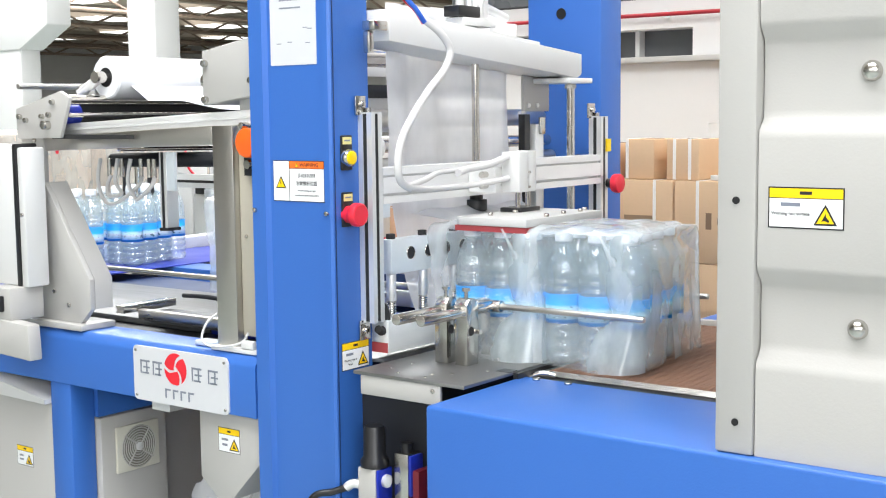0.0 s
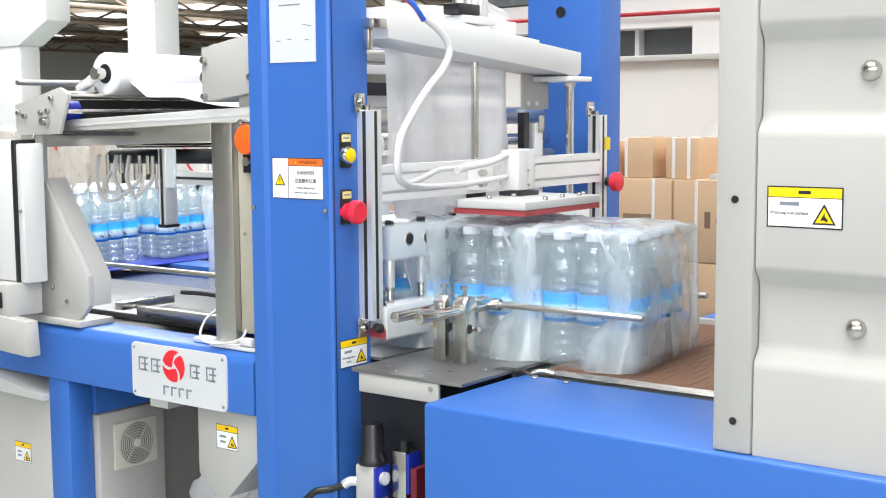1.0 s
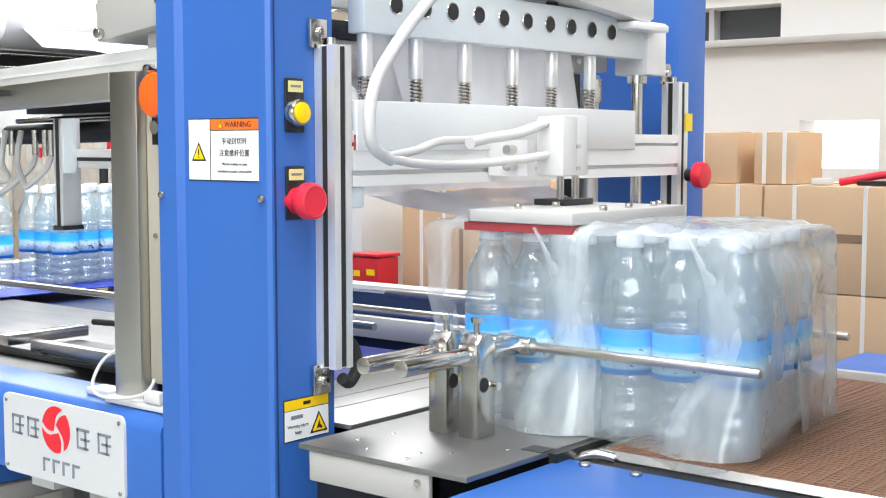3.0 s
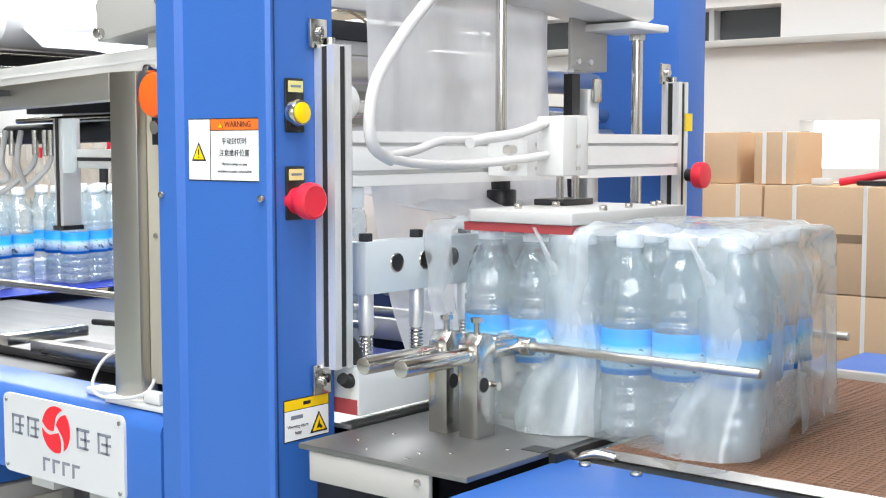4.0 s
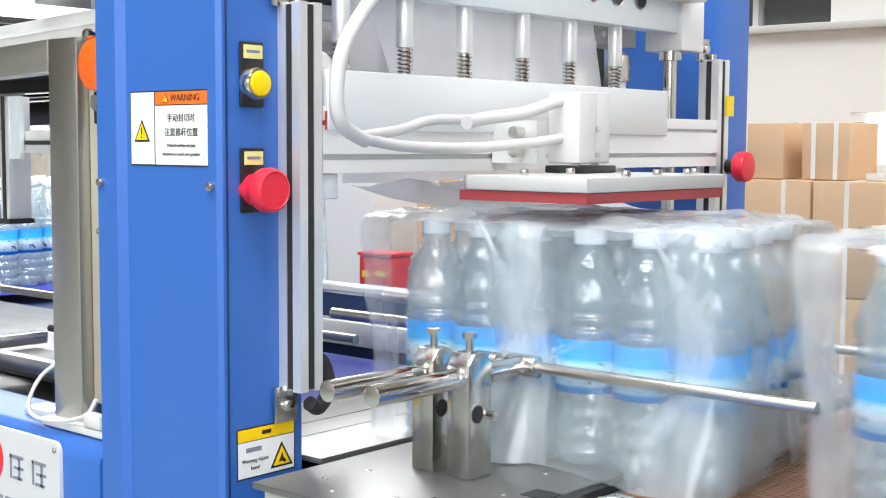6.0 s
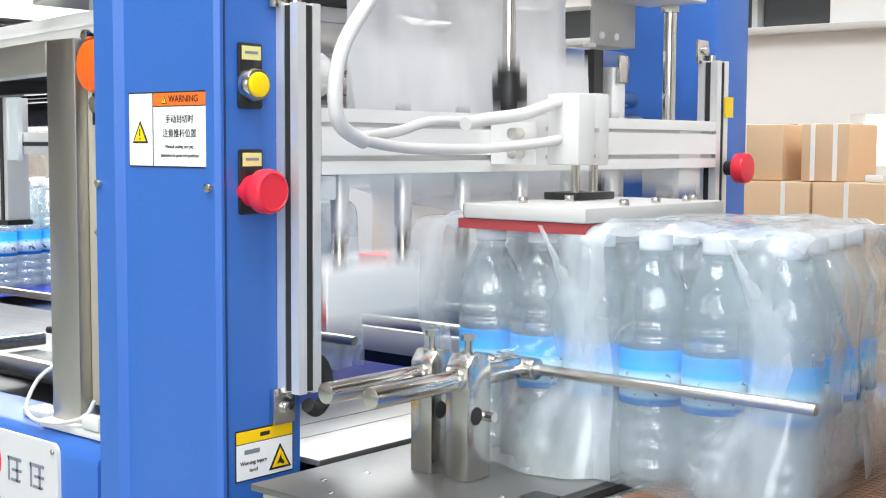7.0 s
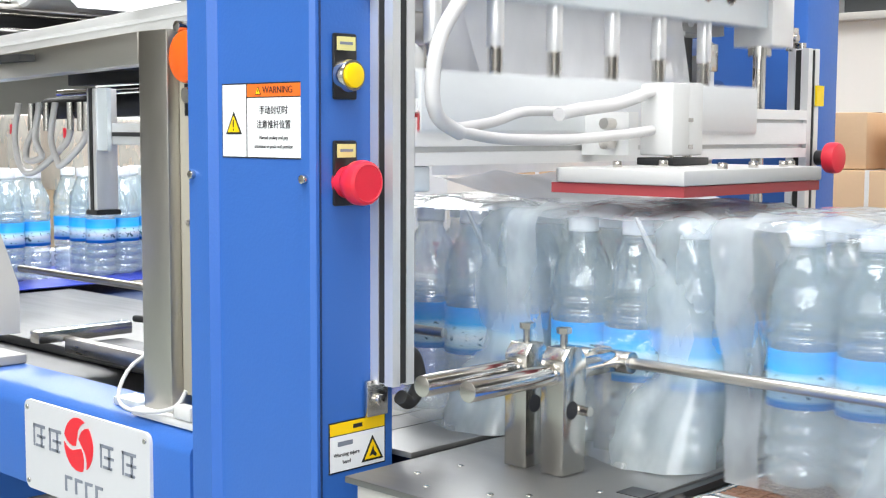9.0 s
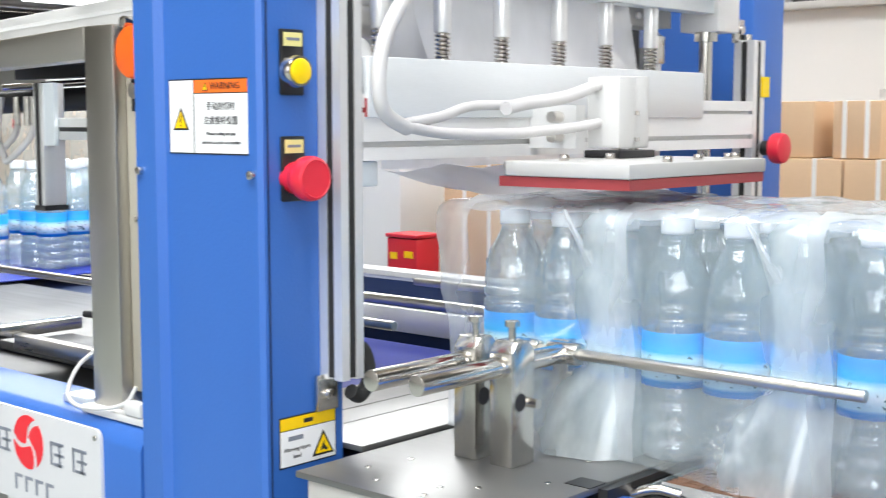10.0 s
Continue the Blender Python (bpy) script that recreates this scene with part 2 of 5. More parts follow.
FILM = clear("shrink_film", (0.99, 0.995, 1.0), 0.16, 0.70, 0.05, (0.86, 0.965, 1.0), 0.45, 15, (1, 1, 0.5), 0.09, 0.0, 0.06, (0.150, 0.190, 0.14, 0.04), 0.4)
CURTAIN = clear("film_web", (0.99, 0.995, 1.0), 0.80, 0.25, 0.16, (0.99, 0.99, 1.0), 0.35, 6, (1, 1.3, 0.7), 0.13, through_light=0.5)
SLACK = clear("slack_film", (0.99, 0.995, 1.0), 0.36, 0.60, 0.06, (0.93, 0.98, 1.0), 0.5, 16, (1, 1, 0.5), 0.12, through_light=0.4)
LABEL = label_mat()


# ---- building helpers ----
ORG = {}


def thing(name, x, y, z, label, category, group="", kind=""):
    ob = new(name)
    ob.empty_display_size = 0.05
    ob.matrix_world = pose(x, y, z)
    ORG[ob] = Vector((x, y, z))
    return tagged(ob, label, category, group, kind)


def part(name, bm, material, parent, label="", smooth=True):
    """Links a bmesh, given in the place's own metres, as one mesh under a thing or part."""
    me = bpy.data.meshes.new(name)
    o = ORG.get(parent, Vector((0, 0, 0)))
    bmesh.ops.translate(bm, verts=bm.verts, vec=-o)
    bmesh.ops.recalc_face_normals(bm, faces=bm.faces)
    bm.to_mesh(me)
    bm.free()
    me.materials.append(material)
    if smooth:
        for p in me.polygons:
            p.use_smooth = True
        me.set_sharp_from_angle(angle=radians(35))
    ob = new(name, me)
    if parent:
        ob.parent = parent
    ORG[ob] = o
    if label:
        ob["label"] = label
    return ob


def solid(name, bm, material, label="", category="", kind="", group=""):
    """A top-level mesh."""
    ob = part(name, bm, material, None)
    return tagged(ob, label, category, group, kind)


def box(x0, x1, y0, y1, z0, z1, bevel=0.0, bm=None, seg=2):
    b = bmesh.new()
    bmesh.ops.create_cube(b, size=1)
    for v in b.verts:
        v.co = Vector((x0 + (v.co.x + 0.5) * (x1 - x0), y0 + (v.co.y + 0.5) * (y1 - y0), z0 + (v.co.z + 0.5) * (z1 - z0)))
    if bevel:
        bmesh.ops.bevel(b, geom=b.edges[:], offset=bevel, segments=seg, profile=0.5, affect="EDGES")
    return join(bm, b) if bm else b


def join(bm, other):
    me = bpy.data.meshes.new("joined")
    other.to_mesh(me)
    other.free()
    bm.from_mesh(me)
    bpy.data.meshes.remove(me)
    return bm


def rod(p0, p1, r, bm=None, seg=16, r1=None, bevel=0.0):
    p0, p1 = Vector(p0), Vector(p1)
    d = p1 - p0
    b = bmesh.new()
    bmesh.ops.create_cone(b, cap_ends=True, segments=seg, radius1=r, radius2=r if r1 is None else r1, depth=d.length)
    if bevel:
        caps = [e for e in b.edges if any(len(f.verts) > 4 for f in e.link_faces)]
        bmesh.ops.bevel(b, geom=caps, offset=bevel, segments=2, profile=0.5, affect="EDGES")
    bmesh.ops.transform(b, verts=b.verts, matrix=Matrix.Translation((p0 + p1) / 2) @ d.to_track_quat("Z", "Y").to_matrix().to_4x4())
    return join(bm, b) if bm else b


def prism(points, axis, a0, a1, bevel=0.0, bm=None):
    """Extrudes an outline along an axis. Outline in the two other axes, in xyz order."""
    b = bmesh.new()
    def at(p, a):
        return {"x": (a, p[0], p[1]), "y": (p[0], a, p[1]), "z": (p[0], p[1], a)}[axis]
    lo = [b.verts.new(at(p, a0)) for p in points]
    hi = [b.verts.new(at(p, a1)) for p in points]
    b.faces.new(lo)
    b.faces.new(hi[::-1])
    for i in range(len(points)):
        j = (i + 1) % len(points)
        b.faces.new((lo[i], hi[i], hi[j], lo[j]))
    bmesh.ops.recalc_face_normals(b, faces=b.faces)
    if bevel:
        bmesh.ops.bevel(b, geom=b.edges[:], offset=bevel, segments=2, profile=0.5, affect="EDGES")
    return join(bm, b) if bm else b


def tube(points, r, bm=None, seg=14, steps=8):
    """A round hose along a smooth curve through points."""
    pts = [Vector(p) for p in points]
    line = []
    for i in range(len(pts) - 1):
        a, b_, c, d = pts[max(i - 1, 0)], pts[i], pts[i + 1], pts[min(i + 2, len(pts) - 1)]
        for k in range(steps):
            s = k / steps
            line.append(0.5 * ((2 * b_) + (c - a) * s + (2 * a - 5 * b_ + 4 * c - d) * s * s + (3 * b_ - a - 3 * c + d) * s ** 3))
    line.append(pts[-1])
    b = bmesh.new()
    rings, up = [], Vector((0.13, 0.29, 0.95))
    for i, p in enumerate(line):
        t = (line[min(i + 1, len(line) - 1)] - line[max(i - 1, 0)]).normalized()
        side = t.cross(up)
        if side.length < 0.05:
            side = t.cross(Vector((1, 0, 0)))
        side.normalize()
        other = side.cross(t).normalized()
        up = other
        rings.append([b.verts.new(p + r * (math.cos(2 * math.pi * k / seg) * side + math.sin(2 * math.pi * k / seg) * other)) for k in range(seg)])
    for a, c in zip(rings, rings[1:]):
        for k in range(seg):
            b.faces.new((a[k], a[(k + 1) % seg], c[(k + 1) % seg], c[k]))
    b.faces.new(rings[0])
    b.faces.new(rings[-1][::-1])
    return join(bm, b) if bm else b


def lathe(profile, seg=20, wave=None):
    """Turns (radius, height) pairs round z."""
    b = bmesh.new()
    rings = []
    for r, z in profile:
        rings.append([b.verts.new((max(r, 1e-4) * math.cos(2 * math.pi * k / seg) * (wave(k, z) if wave else 1), max(r, 1e-4) * math.sin(2 * math.pi * k / seg) * (wave(k, z) if wave else 1), z)) for k in range(seg)])
    for a, c in zip(rings, rings[1:]):
        for k in range(seg):
            b.faces.new((a[k], a[(k + 1) % seg], c[(k + 1) % seg], c[k]))
    b.faces.new(rings[0][::-1])
    b.faces.new(rings[-1])
    return b


def placed(bm, m):
    bmesh.ops.transform(bm, verts=bm.verts, matrix=m)
    return bm


# a frame on an upright face: u runs along the face, v up, w out of it
def face_frame(ox, oy, oz, facing):
    if facing == "-y":
        return Matrix(((1, 0, 0, ox), (0, 0, -1, oy), (0, 1, 0, oz), (0, 0, 0, 1)))
    if facing == "+x":
        return Matrix(((0, 0, 1, ox), (1, 0, 0, oy), (0, 1, 0, oz), (0, 0, 0, 1)))


def plate(m, u0, u1, v0, v1, w0, w1, bevel=0.0):
    return placed(box(u0, u1, v0, v1, w0, w1, bevel), m)


def writing(text, m, u, v, size, material, parent, w=0.0012, align="CENTER", name="writing"):
    cu = bpy.data.curves.new(name, "FONT")
    cu.body, cu.size, cu.align_x, cu.align_y, cu.extrude = text, size, align, "CENTER", 0.00015
    tmp = bpy.data.objects.new(name, cu)
    scene.collection.objects.link(tmp)
    bpy.context.view_layer.update()
    me = bpy.data.meshes.new_from_object(tmp)
    bpy.data.objects.remove(tmp)
    bpy.data.curves.remove(cu)
    o = ORG.get(parent, Vector((0, 0, 0)))
    me.transform(Matrix.Translation(-o) @ m @ Matrix.Translation((u, v, w)))
    me.materials.clear()
    me.materials.append(material)
    ob = new(name, me)
    ob.parent = parent
    ORG[ob] = o
    return ob


def tri(m, u, v, s, w0, w1):
    return placed(prism([(u - s / 2, v), (u + s / 2, v), (u, v + s * 0.87)], "z", w0, w1), m)


def warn_triangle(m, u, v, s, parent, w=0.0008, spark=False):
    """Black-edged yellow triangle with a black mark."""
    part("triangle_edge", tri(m, u, v, s, w, w + 0.0004), KPRINT, parent)
    part("triangle", tri(m, u, v + s * 0.075, s * 0.74, w, w + 0.0007), YPRINT, parent)
    if spark:
        b = placed(prism([(u - s * .16, v + s * .16), (u - s * .02, v + s * .2), (u + s * .13, v + s * .12), (u + s * .18, v + s * .2), (u + s * .04, v + s * .34), (u + s * .02, v + s * .5), (u - s * .06, v + s * .34)], "z", w, w + 0.001), m)
    else:
        b = plate(m, u - s * .03, u + s * .03, v + s * .28, v + s * .56, w, w + 0.001)
        join(b, plate(m, u - s * .03, u + s * .03, v + s * .14, v + s * .21, w, w + 0.001))
    part("triangle_mark", b, KPRINT, parent)


def caution_sticker(m, wd, ht, parent, lines, mark_u, name="caution_label"):
    """Yellow-headed caution label with its triangle. Grey bars where the print is too small to read."""
    s = part(name, plate(m, 0, wd, 0, ht, 0.0002, 0.0006), KPRINT, parent, "black-edged yellow and white caution label")
    e = wd * 0.018
    part("lower_field", plate(m, e, wd - e, e, ht * .72, 0.0002, 0.0008), WPRINT, s)
    part("head_field", plate(m, e, wd - e, ht * .74, ht - e, 0.0002, 0.0008), YPRINT, s)
    part("printed_bar", plate(m, wd * .42, wd * .58, ht * .82, ht * .9, 0.0006, 0.001), KPRINT, s)
    warn_triangle(m, wd * mark_u, ht * .1, ht * .58, s, 0.0008, True)
    for text, u, v, size in lines:
        if text == "|":
            part("printed_bar", plate(m, wd * u - size * wd, wd * u + size * wd, ht * v - ht * .045, ht * v + ht * .045, 0.0006, 0.001), GPRINT, s)
        else:
            writing(text, m, wd * u, ht * v, size, KPRINT, s)
    return s


def screw(p, axis, r, h, parent, material=None, name="screw"):
    d = Vector({"-y": (0, -1, 0), "+x": (1, 0, 0), "+z": (0, 0, 1)}[axis])
    return part(name, rod(Vector(p) - d * 0.001, Vector(p) + d * h, r, seg=10, bevel=r * 0.25), material or CHROME, parent)


# ---- the hall ----
def hall():
    solid("floor", box(-40, 7, -7, 34, -0.2, 0.0), FLOORM, "grey-green painted hall floor", "floor", "structure")
    c = box(-40, 7, -7, 34, 4.5, 4.6)
    for k in range(22):
        box(-39 + k * 2.0, -38.8 + k * 2.0, -7, 34, 4.18, 4.5, bm=c)
    solid("ceiling", c, ROOFM, "sheet-metal hall roof with brown steel beams", "ceiling", "structure")
    for k in range(9):
        x = -38 + k * 4.1
        b = rod((x, -7, 3.72), (x, 34, 3.72), 0.05)
        rod((x, -7, 4.10), (x, 34, 4.10), 0.05, bm=b)
        for i in range(20):
            rod((x, -6.5 + 2 * i, 3.72), (x, -5.5 + 2 * i, 4.10), 0.03, bm=b, seg=8)
            rod((x, -5.5 + 2 * i, 4.10), (x, -4.5 + 2 * i, 3.72), 0.03, bm=b, seg=8)
        solid("trim", b, TRUSSM, "brown steel roof truss", "roof beam", "structure")
    for i in range(9):
        for j in range(7):
            x, y = -37 + i * 4.1, 4 + j * 4.3
            solid("window_roof", box(x, x + 1.3, y, y + 1.7, 4.15, 4.17), GLOW, "bright translucent roof skylight", "skylight", "structure")
    solid("wall_west", box(-40.2, -40, -7, 34, 0, 4.6), WALLM, "white painted hall wall", "wall", "structure")
    solid("wall_north", box(-40, 7, 34, 34.2, 0, 4.6), WALLM, "white painted hall wall", "wall", "structure")
    solid("wall_east", box(7, 7.2, -7, 34, 0, 4.6), WALLM, "white painted hall wall", "wall", "structure")
    solid("wall_south", box(-40, 7, -7.2, -7, 0, 4.6), WALLM, "white painted hall wall", "wall", "structure")
    # partition behind the carton stacks, with its two dark window bands and its lit hatch
    w = box(-1.6, 6.9, 2.4, 2.6, 0, 1.20)
    box(-1.6, -0.47, 2.4, 2.6, 1.20, 1.330, bm=w)
    box(-0.25, 6.9, 2.4, 2.6, 1.20, 1.330, bm=w)
    box(-1.6, 6.9, 2.4, 2.6, 1.330, 1.550, bm=w)
    box(-1.6, 6.9, 2.4, 2.6, 1.650, 1.750, bm=w)
    box(-0.53, 6.9, 2.4, 2.6, 1.550, 1.650, bm=w)
    box(-0.53, 6.9, 2.4, 2.6, 1.750, 2.000, bm=w)
    box(-1.6, 6.9, 2.4, 2.6, 2.000, 4.5, bm=w)
    solid("wall_partition", w, WALLM, "white painted partition wall behind carton stacks", "wall", "structure")
    solid("trim_ledge", box(-1.6, 6.9, 2.36, 2.4, 1.535, 1.555, 0.004), CREAM, "cream ledge along the partition wall", "ledge", "structure")
    for n, (z0, z1) in enumerate(((1.550, 1.650), (1.750, 2.000))):
        f = solid("window_%d" % (n + 1), box(-1.6, -0.53, 2.5, 2.51, z0, z1), PANE, "dark window band with a white mullion", "window", "structure")
        for x in (-1.10, -0.77):
            part("mullion", box(x - 0.008, x + 0.008, 2.46, 2.499, z0, z1), WHITE, f)
    solid("window_3", box(-0.47, -0.25, 2.5, 2.51, 1.20, 1.330), GLOW, "brightly lit white opening in the wall", "window", "structure")
    p = thing("wall_pipe", -1.6, 2.37, 1.695, "thin red pipe along the partition wall", "pipe")
    part("pipe", rod((-1.6, 2.37, 1.695), (6, 2.37, 1.695), 0.007), mat("red_pipe", (0.35, 0.01, 0.02), 0.4), p)
    for x in (-1.3, -0.62, 0.1):
        part("bracket", box(x - 0.006, x + 0.006, 2.37, 2.401, 1.685, 1.705), ZINC, p)
    c = thing("wall_cable", -1.6, 2.38, 1.770, "black cable clipped to the partition wall", "cable")
    part("cable", tube([(-1.6, 2.385, 1.750), (-1.0, 2.385, 1.753), (-0.5, 2.385, 1.766), (0.3, 2.385, 1.770)], 0.004), RUBBER, c)
    # white hall pillars
    a = solid("pillar", box(-8.60, -7.95, 5.0, 5.2, 0, 4.5, 0.02), WHITE, "white concrete hall pillar with a crane bracket", "pillar", "structure")
    part("bracket", prism([(-8.6, 1.95), (-7.94, 1.95), (-7.55, 2.14), (-7.55, 2.7), (-8.6, 2.7)], "y", 4.98, 5.22, 0.01), WHITE, a)
    solid("pillar", box(-6.58, -6.25, 5.0, 5.25, 0, 4.5, 0.02), WHITE, "white concrete hall pillar", "pillar", "structure")


hall()


# ---- machine frame ----
def machine_frame():
    t = thing("machine_frame", -0.1, 0.05, 0, "blue painted steel frame of a sleeve wrapping machine", "machine frame")
    # near column: folded sheet with a shallow recessed panel on its operator side
    col = prism([(-0.188, 0.006), (-0.183, 0.0), (-0.152, 0.0), (-0.146, 0.008), (-0.0205, 0.008), (-0.0155, 0.0), (-0.004, 0.0), (0.0, 0.004), (0.0, 0.096), (-0.004, 0.100), (-0.184, 0.100), (-0.188, 0.096)], "z", 0, 2.3)
    col = part("column", col, BLUE, t, "tall blue folded-sheet column")
    part("seam", box(-0.0005, 0.0012, 0.0075, 0.0090, 0, 2.3), NAVY, col)
    far = part("column", box(-0.188, 0.0, 0.875, 0.965, 0, 2.3, 0.004), BLUE, t, "tall blue folded-sheet column")
    part("hole", rod((-0.1, 0.8765, 1.585), (-0.1, 0.873, 1.585), 0.012), BLACK, far)
    part("hole", rod((-0.1, 0.8765, 1.70), (-0.1, 0.873, 1.70), 0.012), BLACK, far)
    part("bolt_head", rod((-0.055, 0.876, 1.27), (-0.055, 0.845, 1.27), 0.007), DARK, far)
    # long beams with a turned-in top flange, legs below
    beam = prism([(0.0, 0.838), (0.0, 0.927), (0.002, 0.933), (0.014, 0.945), (0.020, 0.947), (0.088, 0.947), (0.088, 0.939), (0.022, 0.939), (0.012, 0.930), (0.012, 0.838)], "x", -1.45, -0.1885)
    part("side_beam", beam, BLUE, t)
    part("corner_fillet", prism([(-0.1885, 0.947), (-0.1885, 0.962), (-0.1925, 0.953), (-0.2035, 0.947)], "y", 0.014, 0.026), BLUE, t)
    part("side_beam", box(-1.45, -0.1885, 0.86, 0.965, 0.838, 0.947, 0.003), BLUE, t)
    for x in (-0.78, -1.45):
        part("leg", box(x, x + 0.065, 0.002, 0.060, 0, 0.8375, 0.003), BLUE, t)
        part("leg", box(x, x + 0.075, 0.80, 0.95, 0, 0.8375, 0.003), BLUE, t)
    part("cross_beam", box(-0.79, -0.705, 0.0605, 0.80, 0.760, 0.837), BLUE, t)
    part("cable_duct", box(-0.62, -0.52, 0.05, 0.085, 0.845, 0.90), RUBBER, t)
    part("cable_duct", box(-0.50, -0.45, 0.03, 0.07, 0.81, 0.836), GREYW, t)
    # fixings on the column
    for p in ((-0.176, 0.0, 1.207), (-0.010, 0.0, 1.207), (-0.176, 0.0, 1.75)):
        screw(p, "-y", 0.0042, 0.005, col)
    # instruction plate high on the column
    m = face_frame(-0.138, 0.008, 1.452, "-y")
    s = part("instruction_plate", plate(m, 0, 0.104, 0, 0.118, 0.0, 0.001), PAPER, t, "white printed instruction plate")
    for k in range(2):
        part("printed_bar", plate(m, 0.022, 0.08 - 0.01 * k, 0.106 - 0.013 * k, 0.1085 - 0.013 * k, 0.0005, 0.0013), GPRINT, s)
    for u, v in ((0.08, 0.06), (0.02, 0.035), (0.045, 0.037), (0.085, 0.035), (0.09, 0.058)):
        part("printed_bar", plate(m, u - 0.005, u + 0.005, v, v + 0.0015, 0.0005, 0.0013), GPRINT, s)
    # warning label at hand height
    m = face_frame(-0.139, 0.008, 1.224, "-y")
    w, h = 0.117, 0.069
    s = part("warning_label", plate(m, 0, w, 0, h, 0.0, 0.0006), KPRINT, t, "white and orange warning label with a triangle")
    part("mark_field", plate(m, 0.0012, 0.0368, 0.0012, h - 0.0012, 0.0, 0.0009), WPRINT, s)
    part("head_field", plate(m, 0.0385, w - 0.0012, h * 0.815, h - 0.0012, 0.0, 0.0009), OPRINT, s)
    part("text_field", plate(m, 0.0385, w - 0.0012, 0.0012, h * 0.80, 0.0, 0.0009), WPRINT, s)
    warn_triangle(m, 0.0185, 0.022, 0.024, s, 0.0009)
    warn_triangle(m, 0.055, h * 0.842, 0.0085, s, 0.0009)
    writing("WARNING", m, 0.083, h * 0.898, 0.0088, KPRINT, s)
    writing("手动封切时", m, 0.077, 0.0435, 0.0082, KPRINT, s)
    writing("注意推杆位置", m, 0.077, 0.0305, 0.0082, KPRINT, s)
    writing("Manual sealing and pay", m, 0.077, 0.0190, 0.0045, KPRINT, s)
    writing("attention to push rod position", m, 0.077, 0.0110, 0.0045, KPRINT, s)
    # label low on the side face
    m = face_frame(0.0, 0.017, 0.941, "+x")
    caution_sticker(m, 0.070, 0.047, t, (("|", .28, .56, .13), ("Warning injure", .30, .35, 0.0052), ("hand", .30, .20, 0.0052)), .76)
    # push buttons
    for z, colour, head in ((1.335, YELLOW, 0), (1.241, RED, 1)):
        m = face_frame(0.0, 0.021, z - 0.058, "+x")
        b = part("push_button", plate(m, 0.001, 0.0285, 0.0, 0.058, 0.0, 0.004, 0.002), BLACK, t, "red mushroom stop button on a black plate" if head else "yellow push button on a black plate")
        part("legend", plate(m, 0.004, 0.0255, 0.043, 0.055, 0.003, 0.0048), mat("legend_yellow", (0.75, 0.68, 0.28), 0.4), b)
        part("printed_bar", plate(m, 0.007, 0.022, 0.048, 0.0505, 0.004, 0.0052), GPRINT, b)
        c = m @ Vector((0.0148, 0.021, 0))
        d = Vector((1, 0, 0))
        if head:
            part("collar", rod(c, c + d * 0.016, 0.0145), RED, b)
            hd = lathe([(0.0, 0.010), (0.0145, 0.010), (0.0165, 0.015), (0.0196, 0.019), (0.0202, 0.026), (0.0190, 0.0312), (0.0165, 0.0330), (0.0160, 0.0322), (0.0, 0.0322)], 28)
            part("mushroom_head", placed(hd, Matrix.Translation(c) @ Matrix.Rotation(radians(90), 4, "Y")), colour, b)
        else:
            part("bezel", placed(lathe([(0.0, 0.003), (0.0150, 0.003), (0.0150, 0.010), (0.0135, 0.014), (0.0115, 0.014), (0.0115, 0.011), (0, 0.011)], 28), Matrix.Translation(c) @ Matrix.Rotation(radians(90), 4, "Y")), CHROME, b)
            part("cap", rod(c + d * 0.010, c + d * 0.0165, 0.0112, seg=28, bevel=0.0015), colour, b)
    # second stop button on the far post
    b = part("push_button", rod((0.0305, 0.852, 1.217), (0.047, 0.852, 1.217), 0.010), BLACK, t, "red mushroom stop button")
    part("mushroom_head", rod((0.045, 0.852, 1.217), (0.063, 0.852, 1.217), 0.0205, seg=24, bevel=0.004), RED, b)
    part("legend", box(0.0305, 0.033, 0.842, 0.862, 1.285, 1.312), YELLOW, b)
    return t


machine_frame()


def slotted_post(name, y0, y1, z0, z1, x0, x1, label):
    """Upright square aluminium extrusion, a black-filled slot in each face, with end brackets."""
    t = thing(name, (x0 + x1) / 2, (y0 + y1) / 2, z0, label, "post")
    w, d, s = y1 - y0, x1 - x0, 0.0042
    yc, xc = y0 + w * 0.50, x0 + d * 0.50
    outline = [(x0, y0), (xc - s, y0), (xc - s, y0 + 0.005), (xc + s, y0 + 0.005), (xc + s, y0), (x1, y0),
               (x1, yc - s), (x1 - 0.005, yc - s), (x1 - 0.005, yc + s), (x1, yc + s), (x1, y1), (x0, y1)]
    part("extrusion", prism(outline, "z", z0, z1), ALU, t)
    part("slot_strip", box(x1 - 0.0048, x1 - 0.001, yc - s + 0.0002, yc + s - 0.0002, z0 + 0.002, z1 - 0.002), RUBBER, t)
    part("slot_strip", box(xc - s + 0.0002, xc + s - 0.0002, y0 + 0.001, y0 + 0.0048, z0 + 0.002, z1 - 0.002), RUBBER, t)
    top = part("bracket", box(x0 + 0.002, x0 + 0.007, y0 - 0.012, y0 + w * 0.5, z1 - 0.004, z1 + 0.028, 0.0015), NICKEL, t)
    screw((x0 + 0.007, y0 + 0.002, z1 + 0.014), "+x", 0.0055, 0.006, top)
    part("stud", rod((x0 + 0.012, yc, z1), (x0 + 0.012, yc, z1 + 0.008), 0.005), CHROME, top)
    low = part("bracket", box(x0 + 0.002, x0 + 0.007, y0 - 0.010, y0 + w * 0.6, z0 - 0.030, z0 + 0.004, 0.0015), NICKEL, t)
    screw((x0 + 0.007, y0 + 0.002, z0 - 0.014), "+x", 0.0055, 0.006, low)
    return t


